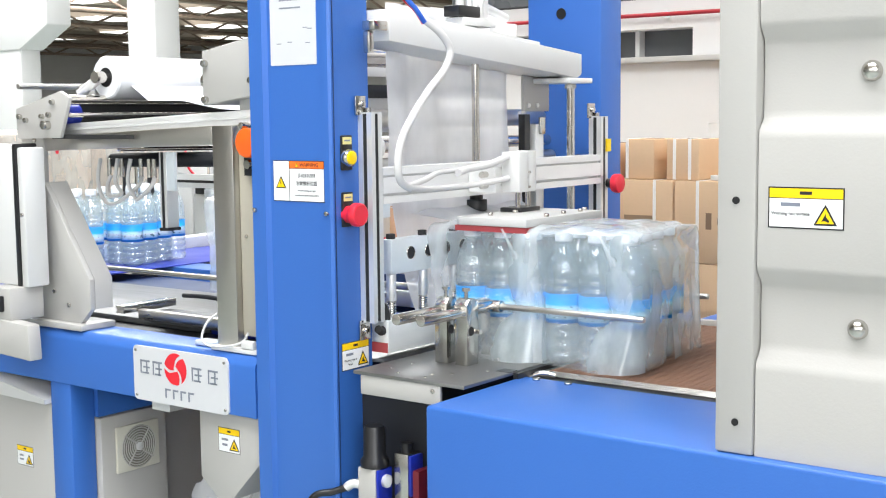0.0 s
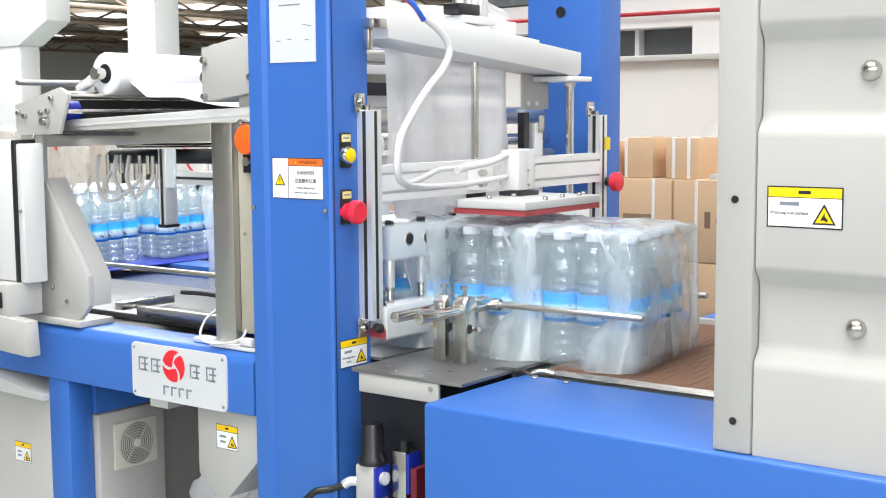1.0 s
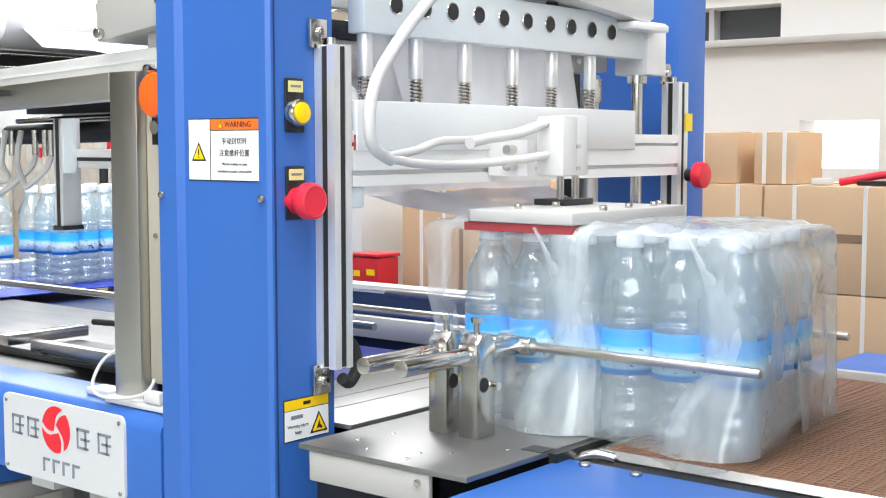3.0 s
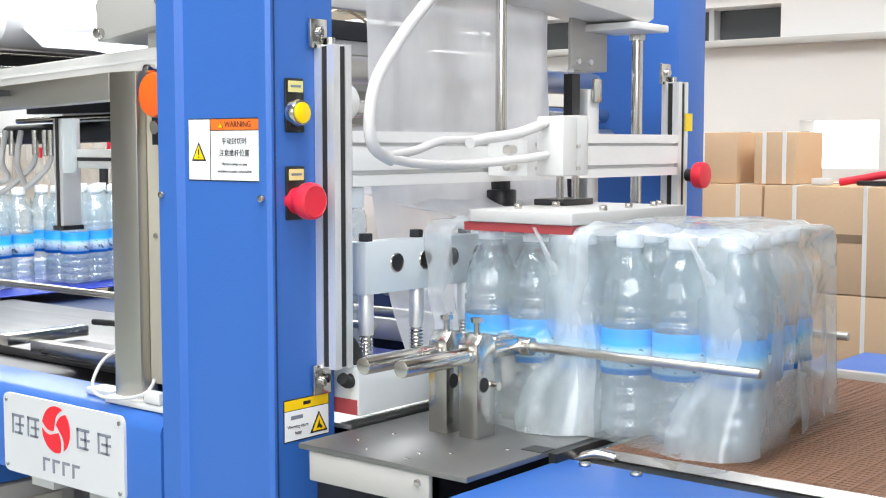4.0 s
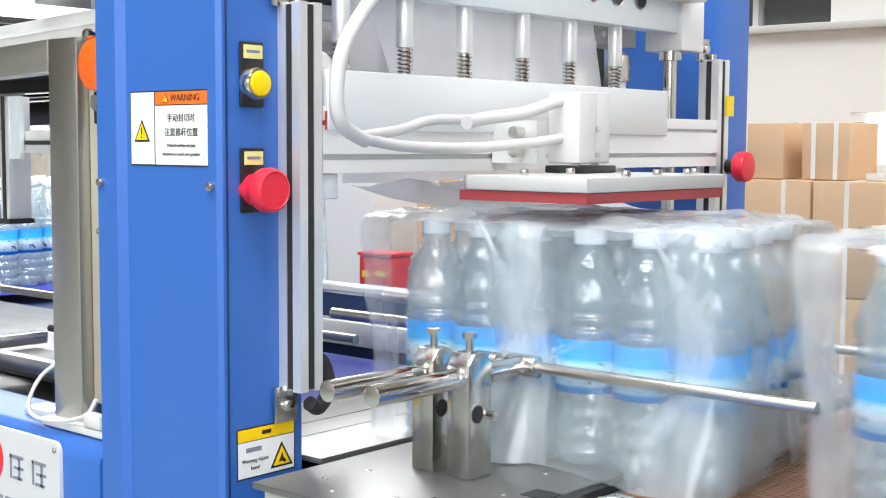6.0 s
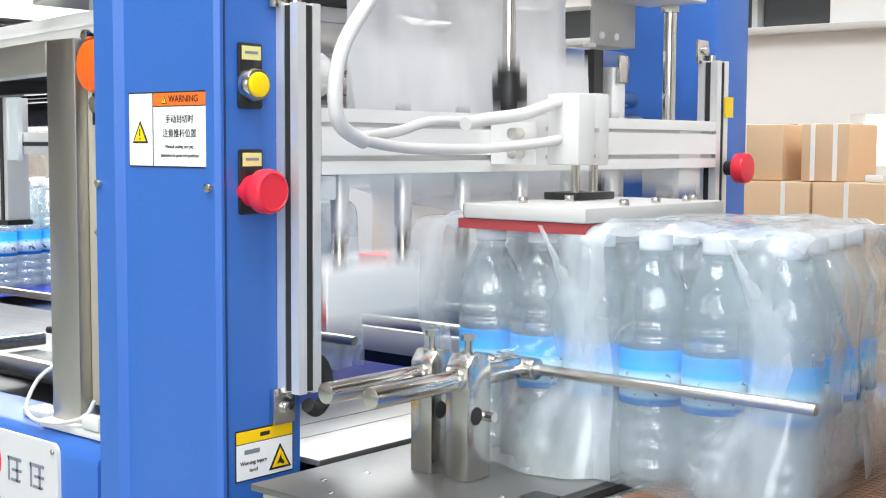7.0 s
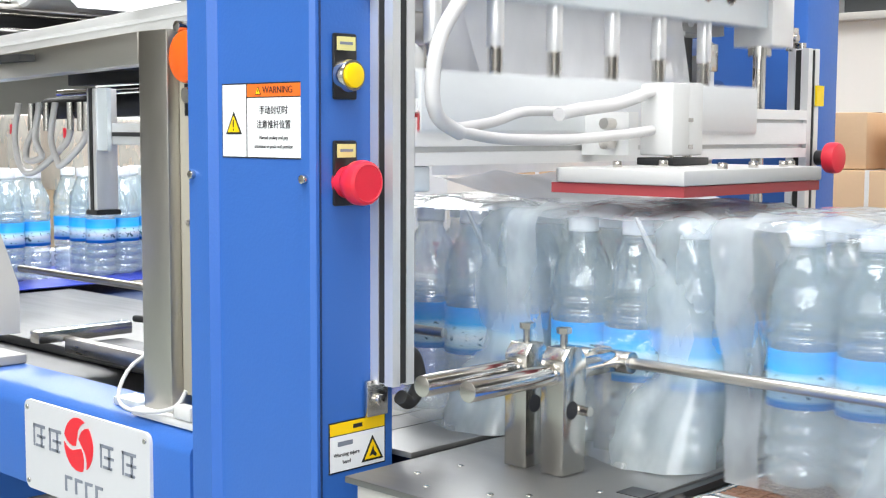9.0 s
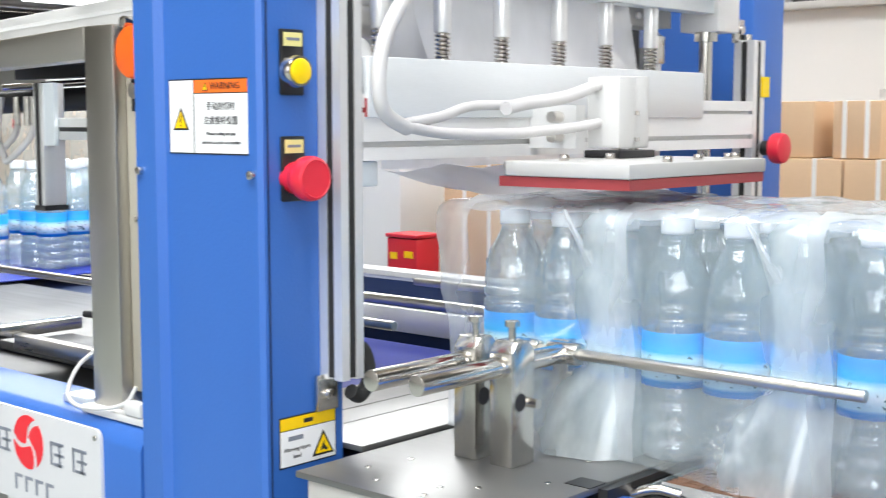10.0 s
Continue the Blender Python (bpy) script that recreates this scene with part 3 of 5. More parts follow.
post = slotted_post("slotted_post", 0.068, 0.0955, 1.018, 1.372, 0.0005, 0.030, "slotted aluminium post on the column face")
part("cable_loop", tube([(0.015, 0.090, 1.05), (0.017, 0.108, 1.04), (0.020, 0.112, 1.015), (0.022, 0.098, 1.000), (0.024, 0.084, 1.006)], 0.007), RUBBER, post)
slotted_post("slotted_post", 0.823, 0.853, 0.97, 1.360, 0.0005, 0.030, "slotted aluminium post on the far column")


def guide_rail():
    """Pair of slotted rails across the gap, with the cylinder block that carries the press plate."""
    t = thing("guide_rail", 0.03, 0.44, 1.218, "white slotted aluminium rail spanning both posts", "rail")
    o = [(0.0, 1.218), (0.030, 1.218), (0.030, 1.230), (0.023, 1.230), (0.023, 1.2355), (0.030, 1.2355), (0.030, 1.262), (0.023, 1.262), (0.023, 1.2665), (0.030, 1.2665), (0.030, 1.279), (0.0, 1.279)]
    b = prism([(p[0], p[1]) for p in o], "y", 0.0965, 0.8225)
    part("extrusion", b, ALUY, t)
    for z in (1.233, 1.2645):
        part("slot_strip", box(0.0225, 0.0245, 0.097, 0.822, z - 0.0026, z + 0.0026), GREYW, t)
    part("end_bracket", box(0.006, 0.026, 0.097, 0.120, 1.194, 1.2175, 0.002), ZINC, t)
    part("mount_plate", box(0.0305, 0.0900, 0.342, 0.358, 1.226, 1.270), ALUY, t)
    for z in (1.238, 1.258):
        part("fitting", rod((0.070, 0.341, z), (0.070, 0.326, z), 0.006, seg=8), CHROME, t)
    return t


guide_rail()
blk = thing("air_cylinder", 0.11, 0.39, 1.225, "white compact air cylinder on the rail", "air cylinder")
part("body", box(0.0905, 0.130, 0.360, 0.391, 1.226, 1.299, 0.002), WHITE, blk)
part("body", box(0.0905, 0.128, 0.3925, 0.419, 1.226, 1.300, 0.002), WHITE, blk)
for z in (1.262, 1.235):
    part("clip", box(0.128, 0.132, 0.3885, 0.3945, z - 0.002, z + 0.002), CHROME, blk)


def hoses():
    t = thing("air_hose", 0.11, 0.10, 1.5, "white sleeved air hoses looping to the cylinder", "hose")
    part("sleeve", tube([(0.10, 0.118, 1.526), (0.115, 0.150, 1.500), (0.12, 0.168, 1.472), (0.12, 0.150, 1.440), (0.12, 0.110, 1.408), (0.12, 0.070, 1.370), (0.12, 0.036, 1.328), (0.12, 0.026, 1.290), (0.118, 0.034, 1.262), (0.11, 0.070, 1.248)], 0.0064), HOSE, t)
    part("hose", tube([(0.11, 0.066, 1.250), (0.095, 0.14, 1.243), (0.085, 0.24, 1.242), (0.095, 0.31, 1.246), (0.105, 0.345, 1.250), (0.105, 0.361, 1.252)], 0.0052), HOSE, t)
    part("hose", tube([(0.11, 0.066, 1.252), (0.085, 0.14, 1.258), (0.070, 0.20, 1.268), (0.072, 0.26, 1.270), (0.09, 0.31, 1.276), (0.105, 0.345, 1.287), (0.105, 0.361, 1.290)], 0.0048), HOSE, t)
    part("sheath", tube([(0.085, 0.235, 1.266), (0.08, 0.27, 1.271), (0.092, 0.315, 1.277), (0.105, 0.345, 1.287)], 0.0066), HOSE, t)
    for dx, colour in ((0, RPRINT), (0.006, mat("blue_hose", (0.03, 0.13, 0.6), 0.35))):
        part("hose", tube([(0.10 + dx, 0.123 - dx, 1.518), (0.098 + dx, 0.104 - dx, 1.538), (0.085 + dx, 0.075, 1.57), (0.06 + dx, 0.05, 1.66)], 0.0042), colour, t)


hoses()


def top_carriage():
    """Fixed beam that carries the jaw cylinder and the guide rods."""
    t = thing("top_beam", 0.02, 0.44, 1.45, "white machined beam bridging both columns above the jaw", "beam")
    part("beam", prism([(0.1005, 1.490), (0.1005, 1.540), (0.720, 1.487), (0.720, 1.446), (0.705, 1.439)], "x", -0.06, 0.045, 0.002), WHITE, t)
    part("cover_strip", prism([(0.13, 1.534), (0.13, 1.546), (0.60, 1.508), (0.60, 1.496)], "x", -0.055, 0.02), WHITE, t)
    part("bracket", box(0.02, 0.046, 0.060, 0.096, 1.506, 1.522, 0.002), NICKEL, t)
    part("bracket", box(0.02, 0.034, 0.062, 0.074, 1.470, 1.5055, 0.002), NICKEL, t)
    part("end_block", box(-0.04, 0.05, 0.660, 0.755, 1.428, 1.4385, 0.002), ALUY, t)
    part("rod_collar", rod((0.0, 0.75, 1.4275), (0.0, 0.75, 1.4185), 0.013, seg=8), NICKEL, t)
    v = part("valve", box(-0.03, 0.012, 0.355, 0.46, 1.530, 1.545, 0.002), WHITE, t, "white valve block with black base")
    part("valve_base", box(-0.026, 0.010, 0.345, 0.412, 1.546, 1.566, 0.002), BLACK, v)
    for y in (0.36, 0.39):
        part("fitting", rod((0, y, 1.566), (0, y, 1.592), 0.0075), ALU, v)
    part("elbow", tube([(0.0, 0.425, 1.545), (0.0, 0.425, 1.572), (0.0, 0.437, 1.590)], 0.007), GREYW, v)
    part("muffler", rod((-0.02, 0.45, 1.575), (-0.02, 0.54, 1.553), 0.0085), ALU, v)
    part("stop", box(-0.03, 0.010, 0.50, 0.535, 1.513, 1.540, 0.002), ALUY, t)
    part("cylinder", rod((-0.02, 0.436, 1.54), (-0.02, 0.436, 2.2), 0.026), ALU, t)
    g = thing("guide_rod", 0, 0.75, 0.96, "polished vertical guide rod by the far column", "guide rod")
    part("shaft", rod((0.0, 0.75, 0.96), (0.0, 0.75, 1.44), 0.0085), CHROME, g)
    # grey white mounting box and fastener at the far side
    b = thing("motor_bracket", -0.05, 0.62, 1.39, "cream folded bracket bolted beside the far column", "bracket")
    part("plate", box(-0.04, -0.034, 0.625, 0.720, 1.372, 1.470, 0.001), CREAM, b)
    part("return", box(-0.10, -0.04, 0.714, 0.720, 1.372, 1.470), CREAM, b)
    for y, z in ((0.640, 1.458), (0.672, 1.458), (0.640, 1.384), (0.672, 1.384)):
        screw((-0.034, y, z), "+x", 0.0048, 0.004, b, ALU)
    part("lever", box(-0.03, -0.022, 0.596, 0.612, 1.367, 1.372), WHITE, b)
    s = thing("slide_post", -0.03, 0.66, 0.96, "black and aluminium slide post behind the rail", "post")
    part("black_strip", box(-0.05, -0.035, 0.628, 0.648, 0.96, 1.366), BLACK, s)
    part("extrusion", box(-0.045, -0.025, 0.655, 0.685, 0.96, 1.345, 0.002), ALU, s)
    part("clamp", box(-0.024, -0.018, 0.662, 0.682, 1.325, 1.360, 0.002), NICKEL, s)


top_carriage()


# ---- sealing jaw: rises and falls ----
def sealing_jaw():
    t = thing("sealing_jaw", 0.02, 0.42, 1.126, "zinc-plated sealing jaw bar with spring rods", "sealing jaw")
    b = box(-0.006, 0.020, 0.128, 0.735, 1.094, 1.154, 0.0015)
    bar = part("jaw_bar", b, ZINC, t)
    for k in range(10):
        y = 0.180 + 0.0515 * k
        part("hole", rod((0.0185, y, 1.128), (0.0212, y, 1.128), 0.0105, seg=24), DARK, bar)
        part("hole_rim", tube([(0.0212 + 0.0002, y + 0.0108 * math.cos(a), 1.128 + 0.0108 * math.sin(a)) for a in [2 * math.pi * i / 12 for i in range(13)]], 0.0009, seg=5, steps=2), CHROME, bar)
    part("end_plate", box(-0.03, 0.026, 0.735, 0.790, 1.072, 1.150, 0.002), ALUY, t)
    part("bushing", rod((0.0, 0.75, 1.060), (0.0, 0.75, 1.072), 0.015), NICKEL, t)
    for y in (0.143, 0.232, 0.325, 0.425, 0.515, 0.610):
        p = part("spring_rod", rod((0.006, y, 1.094), (0.006, y, 1.046), 0.0088, bevel=0.001), ALU, t)
        part("bolt_head", rod((0.006, y, 1.154), (0.006, y, 1.163), 0.008, seg=6), DARK, p)
        turns = 6
        part("spring", tube([(0.006 + 0.0075 * math.cos(a), y + 0.0075 * math.sin(a), 1.046 - 0.0042 * a / (2 * math.pi)) for a in [math.pi / 3 * i for i in range(6 * turns + 1)]], 0.0013, seg=5, steps=2), CHROME, p)
        part("pin", rod((0.006, y, 1.05), (0.006, y, 1.010), 0.0042), STEEL, p)
        part("collar", rod((0.006, y, 1.012), (0.006, y, 1.0205), 0.0075), NICKEL, p)
    jaw = part("jaw_blade", box(-0.010, 0.034, 0.100, 0.690, 0.962, 1.018, 0.002), JAWM, t, "pale aluminium heated jaw block")
    part("end_mark", box(-0.008, 0.032, 0.0988, 0.1002, 0.963, 0.980), REDR, jaw)
    b = bmesh.new()
    rows = []
    for j in range(13):
        v = j / 12
        rows.append([b.verts.new((-0.030 + 0.007 * noise.noise((i * 0.35, v * 2.2, 5)) + 0.02 * (1 - v), 0.19 + 0.055 * (1 - v) ** 2 + (0.42 - 0.05 * (1 - v)) * i / 20, 0.985 + 0.250 * v)) for i in range(21)])
    for j in range(12):
        for i in range(20):
            b.faces.new((rows[j][i], rows[j][i + 1], rows[j + 1][i + 1], rows[j + 1][i]))
    part("held_film", b, CURTAIN, t, "translucent film drawn down by the jaw")
    part("piston_rod", rod((-0.02, 0.436, 1.205), (-0.02, 0.436, 1.90), 0.0075), CHROME, t)
    part("coupling", rod((-0.02, 0.436, 1.172), (-0.02, 0.436, 1.205), 0.021, bevel=0.002), BLACK, t)
    part("coupling_neck", rod((-0.02, 0.436, 1.205), (-0.02, 0.436, 1.222), 0.013), BLACK, t)
    part("coupling_foot", rod((-0.02, 0.436, 1.13), (-0.02, 0.436, 1.172), 0.010), BLACK, t)
    part("bridge_plate", box(-0.035, -0.006, 0.40, 0.47, 1.10, 1.140), ZINC, t)
    return t


jaw = sealing_jaw()


def press_plate():
    t = thing("press_plate", 0.15, 0.36, 1.18, "white press plate with red silicone pad", "press plate")
    part("plate", prism([(0.078, 0.240), (0.090, 0.228), (0.231, 0.228), (0.231, 0.480), (0.078, 0.480)], "z", 1.176, 1.190, 0.002), mat("press_plate_paint", (0.52, 0.515, 0.50), 0.45, 0, 0.03), t)
    part("pad", box(0.080, 0.229, 0.231, 0.478, 1.166, 1.1755), REDR, t)
    part("mount", box(0.090, 0.134, 0.356, 0.422, 1.1905, 1.198, 0.001), BLACK, t)
    for y in (0.372, 0.405):
        part("guide_pin", rod((0.118, y, 1.198), (0.118, y, 1.27), 0.0048), CHROME, t)
    for x, y in ((0.125, 0.275), (0.13, 0.345), (0.225, 0.300), (0.215, 0.372), (0.215, 0.430), (0.205, 0.462)):
        screw((x, y, 1.190), "+z", 0.0048, 0.006, t)
    return t


press = press_plate()


# ---- film web, behind the jaw ----
def film_web():
    t = thing("film_web", -0.05, 0.42, 1.16, "translucent film web hanging from the unwind rollers", "film")
    b = bmesh.new()
    nu, nv = 26, 22
    grid = []
    for j in range(nv + 1):
        row = []
        for i in range(nu + 1):
            u, v = i / nu, j / nv
            y = 0.205 + 0.40 * u
            z = 1.205 + 0.36 * v
            x = -0.055 + 0.006 * math.sin(9 * u + 2 * v) + 0.004 * math.sin(23 * u) + 0.012 * noise.noise((u * 5, v * 1.5, 3))
            row.append(b.verts.new((x, y, z)))
        grid.append(row)
    for j in range(nv):
        for i in range(nu):
            b.faces.new((grid[j][i], grid[j][i + 1], grid[j + 1][i + 1], grid[j + 1][i]))
    part("sheet", b, CURTAIN, t)
    # slack lower part of the web, drawn towards the packs
    b = bmesh.new()
    grid = []
    for j in range(15):
        row = []
        for i in range(21):
            u, v = i / 20, j / 14
            y = 0.205 + 0.12 * v + (0.39 - 0.12 * v) * u
            x = -0.055 + 0.13 * v
            z = 1.205 - 0.036 * v - 0.006 * math.sin(math.pi * v) + 0.006 * noise.noise((u * 6, v * 3, 9))
            row.append(b.verts.new((x, y, z)))
        grid.append(row)
    for j in range(14):
        for i in range(20):
            b.faces.new((grid[j][i], grid[j][i + 1], grid[j + 1][i + 1], grid[j + 1][i]))
    part("slack_sheet", b, CURTAIN, t)
    for k, (z, x, r) in enumerate(((1.47, -0.10, 0.016), (1.36, -0.13, 0.018), (1.31, -0.11, 0.012), (1.275, -0.10, 0.014))):
        g = thing("idler_roller", x, 0.44, z, "polished steel idler roller behind the film", "roller")
        part("shell", rod((x, 0.11, z), (x, 0.83, z), r), STEEL if k % 2 else CHROME, g)
        part("journal", rod((x, 0.10, z), (x, 0.11, z), r * 0.4), DARK, g)
    g = thing("roller_bearing", -0.02, 0.13, 1.31, "pale plastic roller bearing beside the post", "bearing")
    part("disc", rod((-0.02, 0.110, 1.312), (-0.02, 0.140, 1.312), 0.022, bevel=0.002), WHITE, g)
    part("hub", rod((-0.02, 0.104, 1.312), (-0.02, 0.11, 1.312), 0.008), CHROME, g)
    s = thing("side_cover", -0.16, 0.15, 1.25, "grey folded cover with white and red label strip", "cover")
    part("panel", box(-0.180, -0.172, 0.10, 0.42, 1.335, 1.40), WHITE, s)
    for k in range(3):
        part("red_mark", box(-0.1718, -0.1712, 0.165, 0.173, 1.345 + 0.014 * k, 1.354 + 0.014 * k), RED, s)
    part("bar", box(-0.18, -0.165, 0.10, 0.75, 1.40, 1.425, 0.002), DARK, s)
    part("bar", box(-0.18, -0.165, 0.10, 0.75, 1.44, 1.46, 0.002), GREYW, s)


film_web()


# ---- table, clamps and guide rods ----
def table():
    t = thing("steel_table", 0.12, 0.4, 0.95, "brushed steel dead plate with bolted front lip", "table")
    part("top", box(0.036, 0.262, 0.004, 0.80, 0.944, 0.950, 0.001), TABLE, t)
    part("top", box(-0.186, 0.020, 0.102, 0.80, 0.944, 0.950, 0.001), TABLE, t)
    # black strip on the slot's floor, shade put into its colour
    part("slot", box(0.0195, 0.0365, 0.08, 0.80, 0.930, 0.944), BLACK, t)
    part("seam", box(-0.060, -0.0585, 0.102, 0.80, 0.9495, 0.9503), BLACK, t)
    part("seam", box(-0.105, -0.1035, 0.102, 0.80, 0.9495, 0.9503), BLACK, t)
    # flat black patch for the notch, its shade painted in
    part("notch", box(0.236, 0.262, 0.128, 0.152, 0.9497, 0.9506), BLACK, t)
    lip = part("front_lip", box(0.05, 0.214, 0.006, 0.012, 0.912, 0.9435, 0.001), CREAM, t)
    screw((0.200, 0.006, 0.934), "-y", 0.004, 0.003, lip)
    for x, y in ((0.085, 0.10), (0.075, 0.055), (0.165, 0.05), (0.19, 0.07), (0.21, 0.20), (0.17, 0.025), (0.11, 0.03), (0.225, 0.12)):
        screw((x, y, 0.950), "+z", 0.0032, 0.0008, t, NICKEL)
    # black strip between plate and belt stands in for the shade there
    part("edge_gap_shade", box(0.2625, 0.272, 0.14, 0.80, 0.930, 0.948), BLACK, t)
    # supports get the near-black, so shade under the table is in their colour
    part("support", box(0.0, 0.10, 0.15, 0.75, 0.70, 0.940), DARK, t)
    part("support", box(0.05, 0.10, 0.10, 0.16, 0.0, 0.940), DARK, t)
    part("gusset", prism([(0.01, 0.89), (0.05, 0.86), (0.02, 0.84), (0.01, 0.84)], "y", 0.102, 0.11), CREAM, t)
    part("cable", tube([(0.20, 0.10, 0.84), (0.16, 0.09, 0.865), (0.14, 0.09, 0.86), (0.13, 0.10, 0.845)], 0.004), GREYW, t)


table()


def rod_clamp(x, pin_y0, label):
    """Bored steel block on two feet, holding a round cross pin."""
    t = thing("rod_clamp", x, 0.135, 0.95, label, "clamp")
    y0, y1 = 0.131, 0.163
    b = prism([(y0, 0.9505), (y1, 0.9505), (y1, 1.052), (y1 - 0.008, 1.062), (y0 + 0.008, 1.062), (y0, 1.052)], "x", x - 0.0125, x + 0.0125, 0.001)
    body = part("block", b, NICKEL, t)
    part("bore", rod((x + 0.0118, y0 + 0.012, 1.008), (x + 0.0130, y0 + 0.012, 1.008), 0.008, seg=20), DARK, body)
    part("pin", rod((x, pin_y0, 1.040), (x, 0.226, 1.040), 0.0092, bevel=0.001), CHROME, t)
    part("pin_bush", rod((x, y0 - 0.006, 1.040), (x, y1 + 0.006, 1.040), 0.0105), NICKEL, t)
    part("set_screw", rod((x, 0.147, 1.062), (x, 0.147, 1.074), 0.0035), NICKEL, body)
    part("screw_head", rod((x, 0.147, 1.074), (x, 0.147, 1.079), 0.007, seg=6), CHROME, body)
    part("side_screw", rod((x + 0.0125, y1 - 0.006, 1.006), (x + 0.022, y1 - 0.006, 1.006), 0.0045), CHROME, body)
    return t


rod_clamp(0.122, 0.012, "bright steel rod clamp bolted to the table")
rod_clamp(0.164, 0.022, "bright steel rod clamp holding the guide rod")


def guide_bar(y, x0, x1, collar):
    t = thing("guide_rod", x0, y, 1.031, "thin polished guide rod along the packs", "guide rod", "pack guide rods")
    part("rod", rod((x0, y, 1.040), (x1, y, 1.040), 0.0052, bevel=0.0006), STEEL, t)
    if collar:
        part("collar", rod((0.148, y, 1.040), (0.182, y, 1.040), 0.0105, bevel=0.001), NICKEL, t)
        part("collar", rod((0.108, y, 1.040), (0.136, y, 1.040), 0.0088, bevel=0.001), NICKEL, t)
    else:
        part("stand", box(0.13, 0.16, y + 0.006, y + 0.03, 0.9505, 1.05, 0.001), NICKEL, t)


guide_bar(0.2245, 0.105, 0.455, True)
guide_bar(0.520, -0.30, 0.425, False)
guide_bar(0.230, -0.95, -0.06, False)


# ---- outfeed conveyor and its blue base ----
def conveyor():
    t = thing("mesh_conveyor", 0.75, 0.45, 0.9, "brown mesh belt conveyor leading into the tunnel", "conveyor")
    part("belt", box(0.272, 2.4, 0.205, 0.78, 0.925, 0.9405, 0.004), MESH, t)
    b = bmesh.new()
    for k in range(190):
        x = 0.275 + 0.006 * k
        box(x, x + 0.0032, 0.206, 0.779, 0.9406, 0.9416, bm=b) if k % 3 == 0 else None
    for k in range(64):
        y = 0.208 + 0.009 * k
        box(0.274, 1.4, y, y + 0.004, 0.9404, 0.9412, bm=b)
    part("weave", b, MESH, t)
    part("side_guard", prism([(0.1965, 0.936), (0.205, 0.943), (0.204, 0.9445), (0.195, 0.9375)], "x", 0.285, 2.4), NICKEL, t)
    part("side_guard", box(0.262, 2.4, 0.781, 0.795, 0.80, 0.952, 0.003), CREAM, t)
    r = part("nose_roller", rod((0.276, 0.186, 0.934), (0.276, 0.80, 0.934), 0.009), CHROME, t)
    part("roller_end", tube([(0.27, 0.178, 0.936), (0.29, 0.184, 0.943), (0.31, 0.192, 0.940)], 0.005), CHROME, r)
    # black filler beside the belt, the gap's darkness put into its colour
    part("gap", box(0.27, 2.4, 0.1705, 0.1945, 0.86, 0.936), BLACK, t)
    base = thing("conveyor_base", 0.9, 0.02, 0, "blue painted sheet base beside the conveyor", "machine base")
    bm = prism([(0.262, -0.095), (2.4, -0.125), (2.4, 0.170), (0.262, 0.170)], "z", 0.0, 0.9385)
    bmesh.ops.bevel(bm, geom=[e for e in bm.edges if all(v.co.z > 0.9 for v in e.verts) or abs(e.verts[0].co.z - e.verts[1].co.z) > 0.5], offset=0.006, segments=3, profile=0.5, affect="EDGES")
    part("body", bm, BLUE, base)
    part("far_body", box(0.262, 2.4, 0.796, 0.99, 0.0, 0.947, 0.006), BLUE, base)
    for x in (0.300, 0.36):
        screw((x, 0.150, 0.9385), "+z", 0.0065, 0.004, base, NICKEL)


conveyor()


def tunnel_hood():
    t = thing("tunnel_hood", 1.4, 0.3, 0.9385, "cream ribbed sheet-metal hood of the heat tunnel", "tunnel hood")
    part("edge_post", box(0.724, 0.775, -0.092, -0.045, 0.9390, 2.2, 0.004), CREAM, t)
    # pressed side panel: flat fields and raised bands
    z, out = 0.9390, [( -0.088, 0.9390)]
    for z0, z1 in ((1.064, 1.155), (1.350, 1.452), (1.640, 1.752)):
        out += [(-0.088, z0 - 0.016), (-0.0865, z0 - 0.006), (-0.0745, z0 + 0.008), (-0.073, z0 + 0.018), (-0.073, z1 - 0.006), (-0.0745, z1 + 0.002), (-0.0865, z1 + 0.016), (-0.088, z1 + 0.024)]
    out += [(-0.088, 2.2), (-0.04, 2.2), (-0.04, 0.9390)]
    part("side_panel", prism(out, "x", 0.7765, 2.2, 0), CREAM, t)
    part("side_panel", box(0.712, 2.2, 0.84, 0.88, 0.9390, 2.2), CREAM, t)
    part("roof", box(0.712, 2.2, -0.04, 0.84, 2.1, 2.2), CREAM, t)
    for x, z in ((0.750, 1.258), (0.752, 0.980)):
        part("hole", rod((x, -0.0905, z), (x, -0.0935, z), 0.0048), BLACK, t)
    for x, z, y in ((0.908, 1.412, -0.073), (0.898, 1.108, -0.073)):
        part("dome_bolt", placed(lathe([(0.0, 0), (0.0125, 0), (0.0125, 0.002), (0.0105, 0.007), (0.006, 0.0105), (0, 0.0115)], 20), Matrix.Translation((x, y, z)) @ Matrix.Rotation(radians(90), 4, "X")), NICKEL, t)
    m = face_frame(0.790, -0.088, 1.226, "-y")
    caution_sticker(m, 0.094, 0.050, t, (("|", .3, .58, .13), ("Warning hot surface", .30, .36, 0.0058)), .76)
    # slit curtain of clear film at the mouth
    c = thing("tunnel_curtain", 0.70, 0.45, 0.95, "clear plastic strip curtain at the tunnel mouth", "curtain")
    for k in range(7):
        y = 0.20 + 0.085 * k
        part("strip", prism([(0.742 - 0.03 * math.sin(k), 0.955), (0.750, 1.30), (0.752, 1.30), (0.744 - 0.03 * math.sin(k), 0.955)], "y", y, y + 0.08), FILM, c)


tunnel_hood()


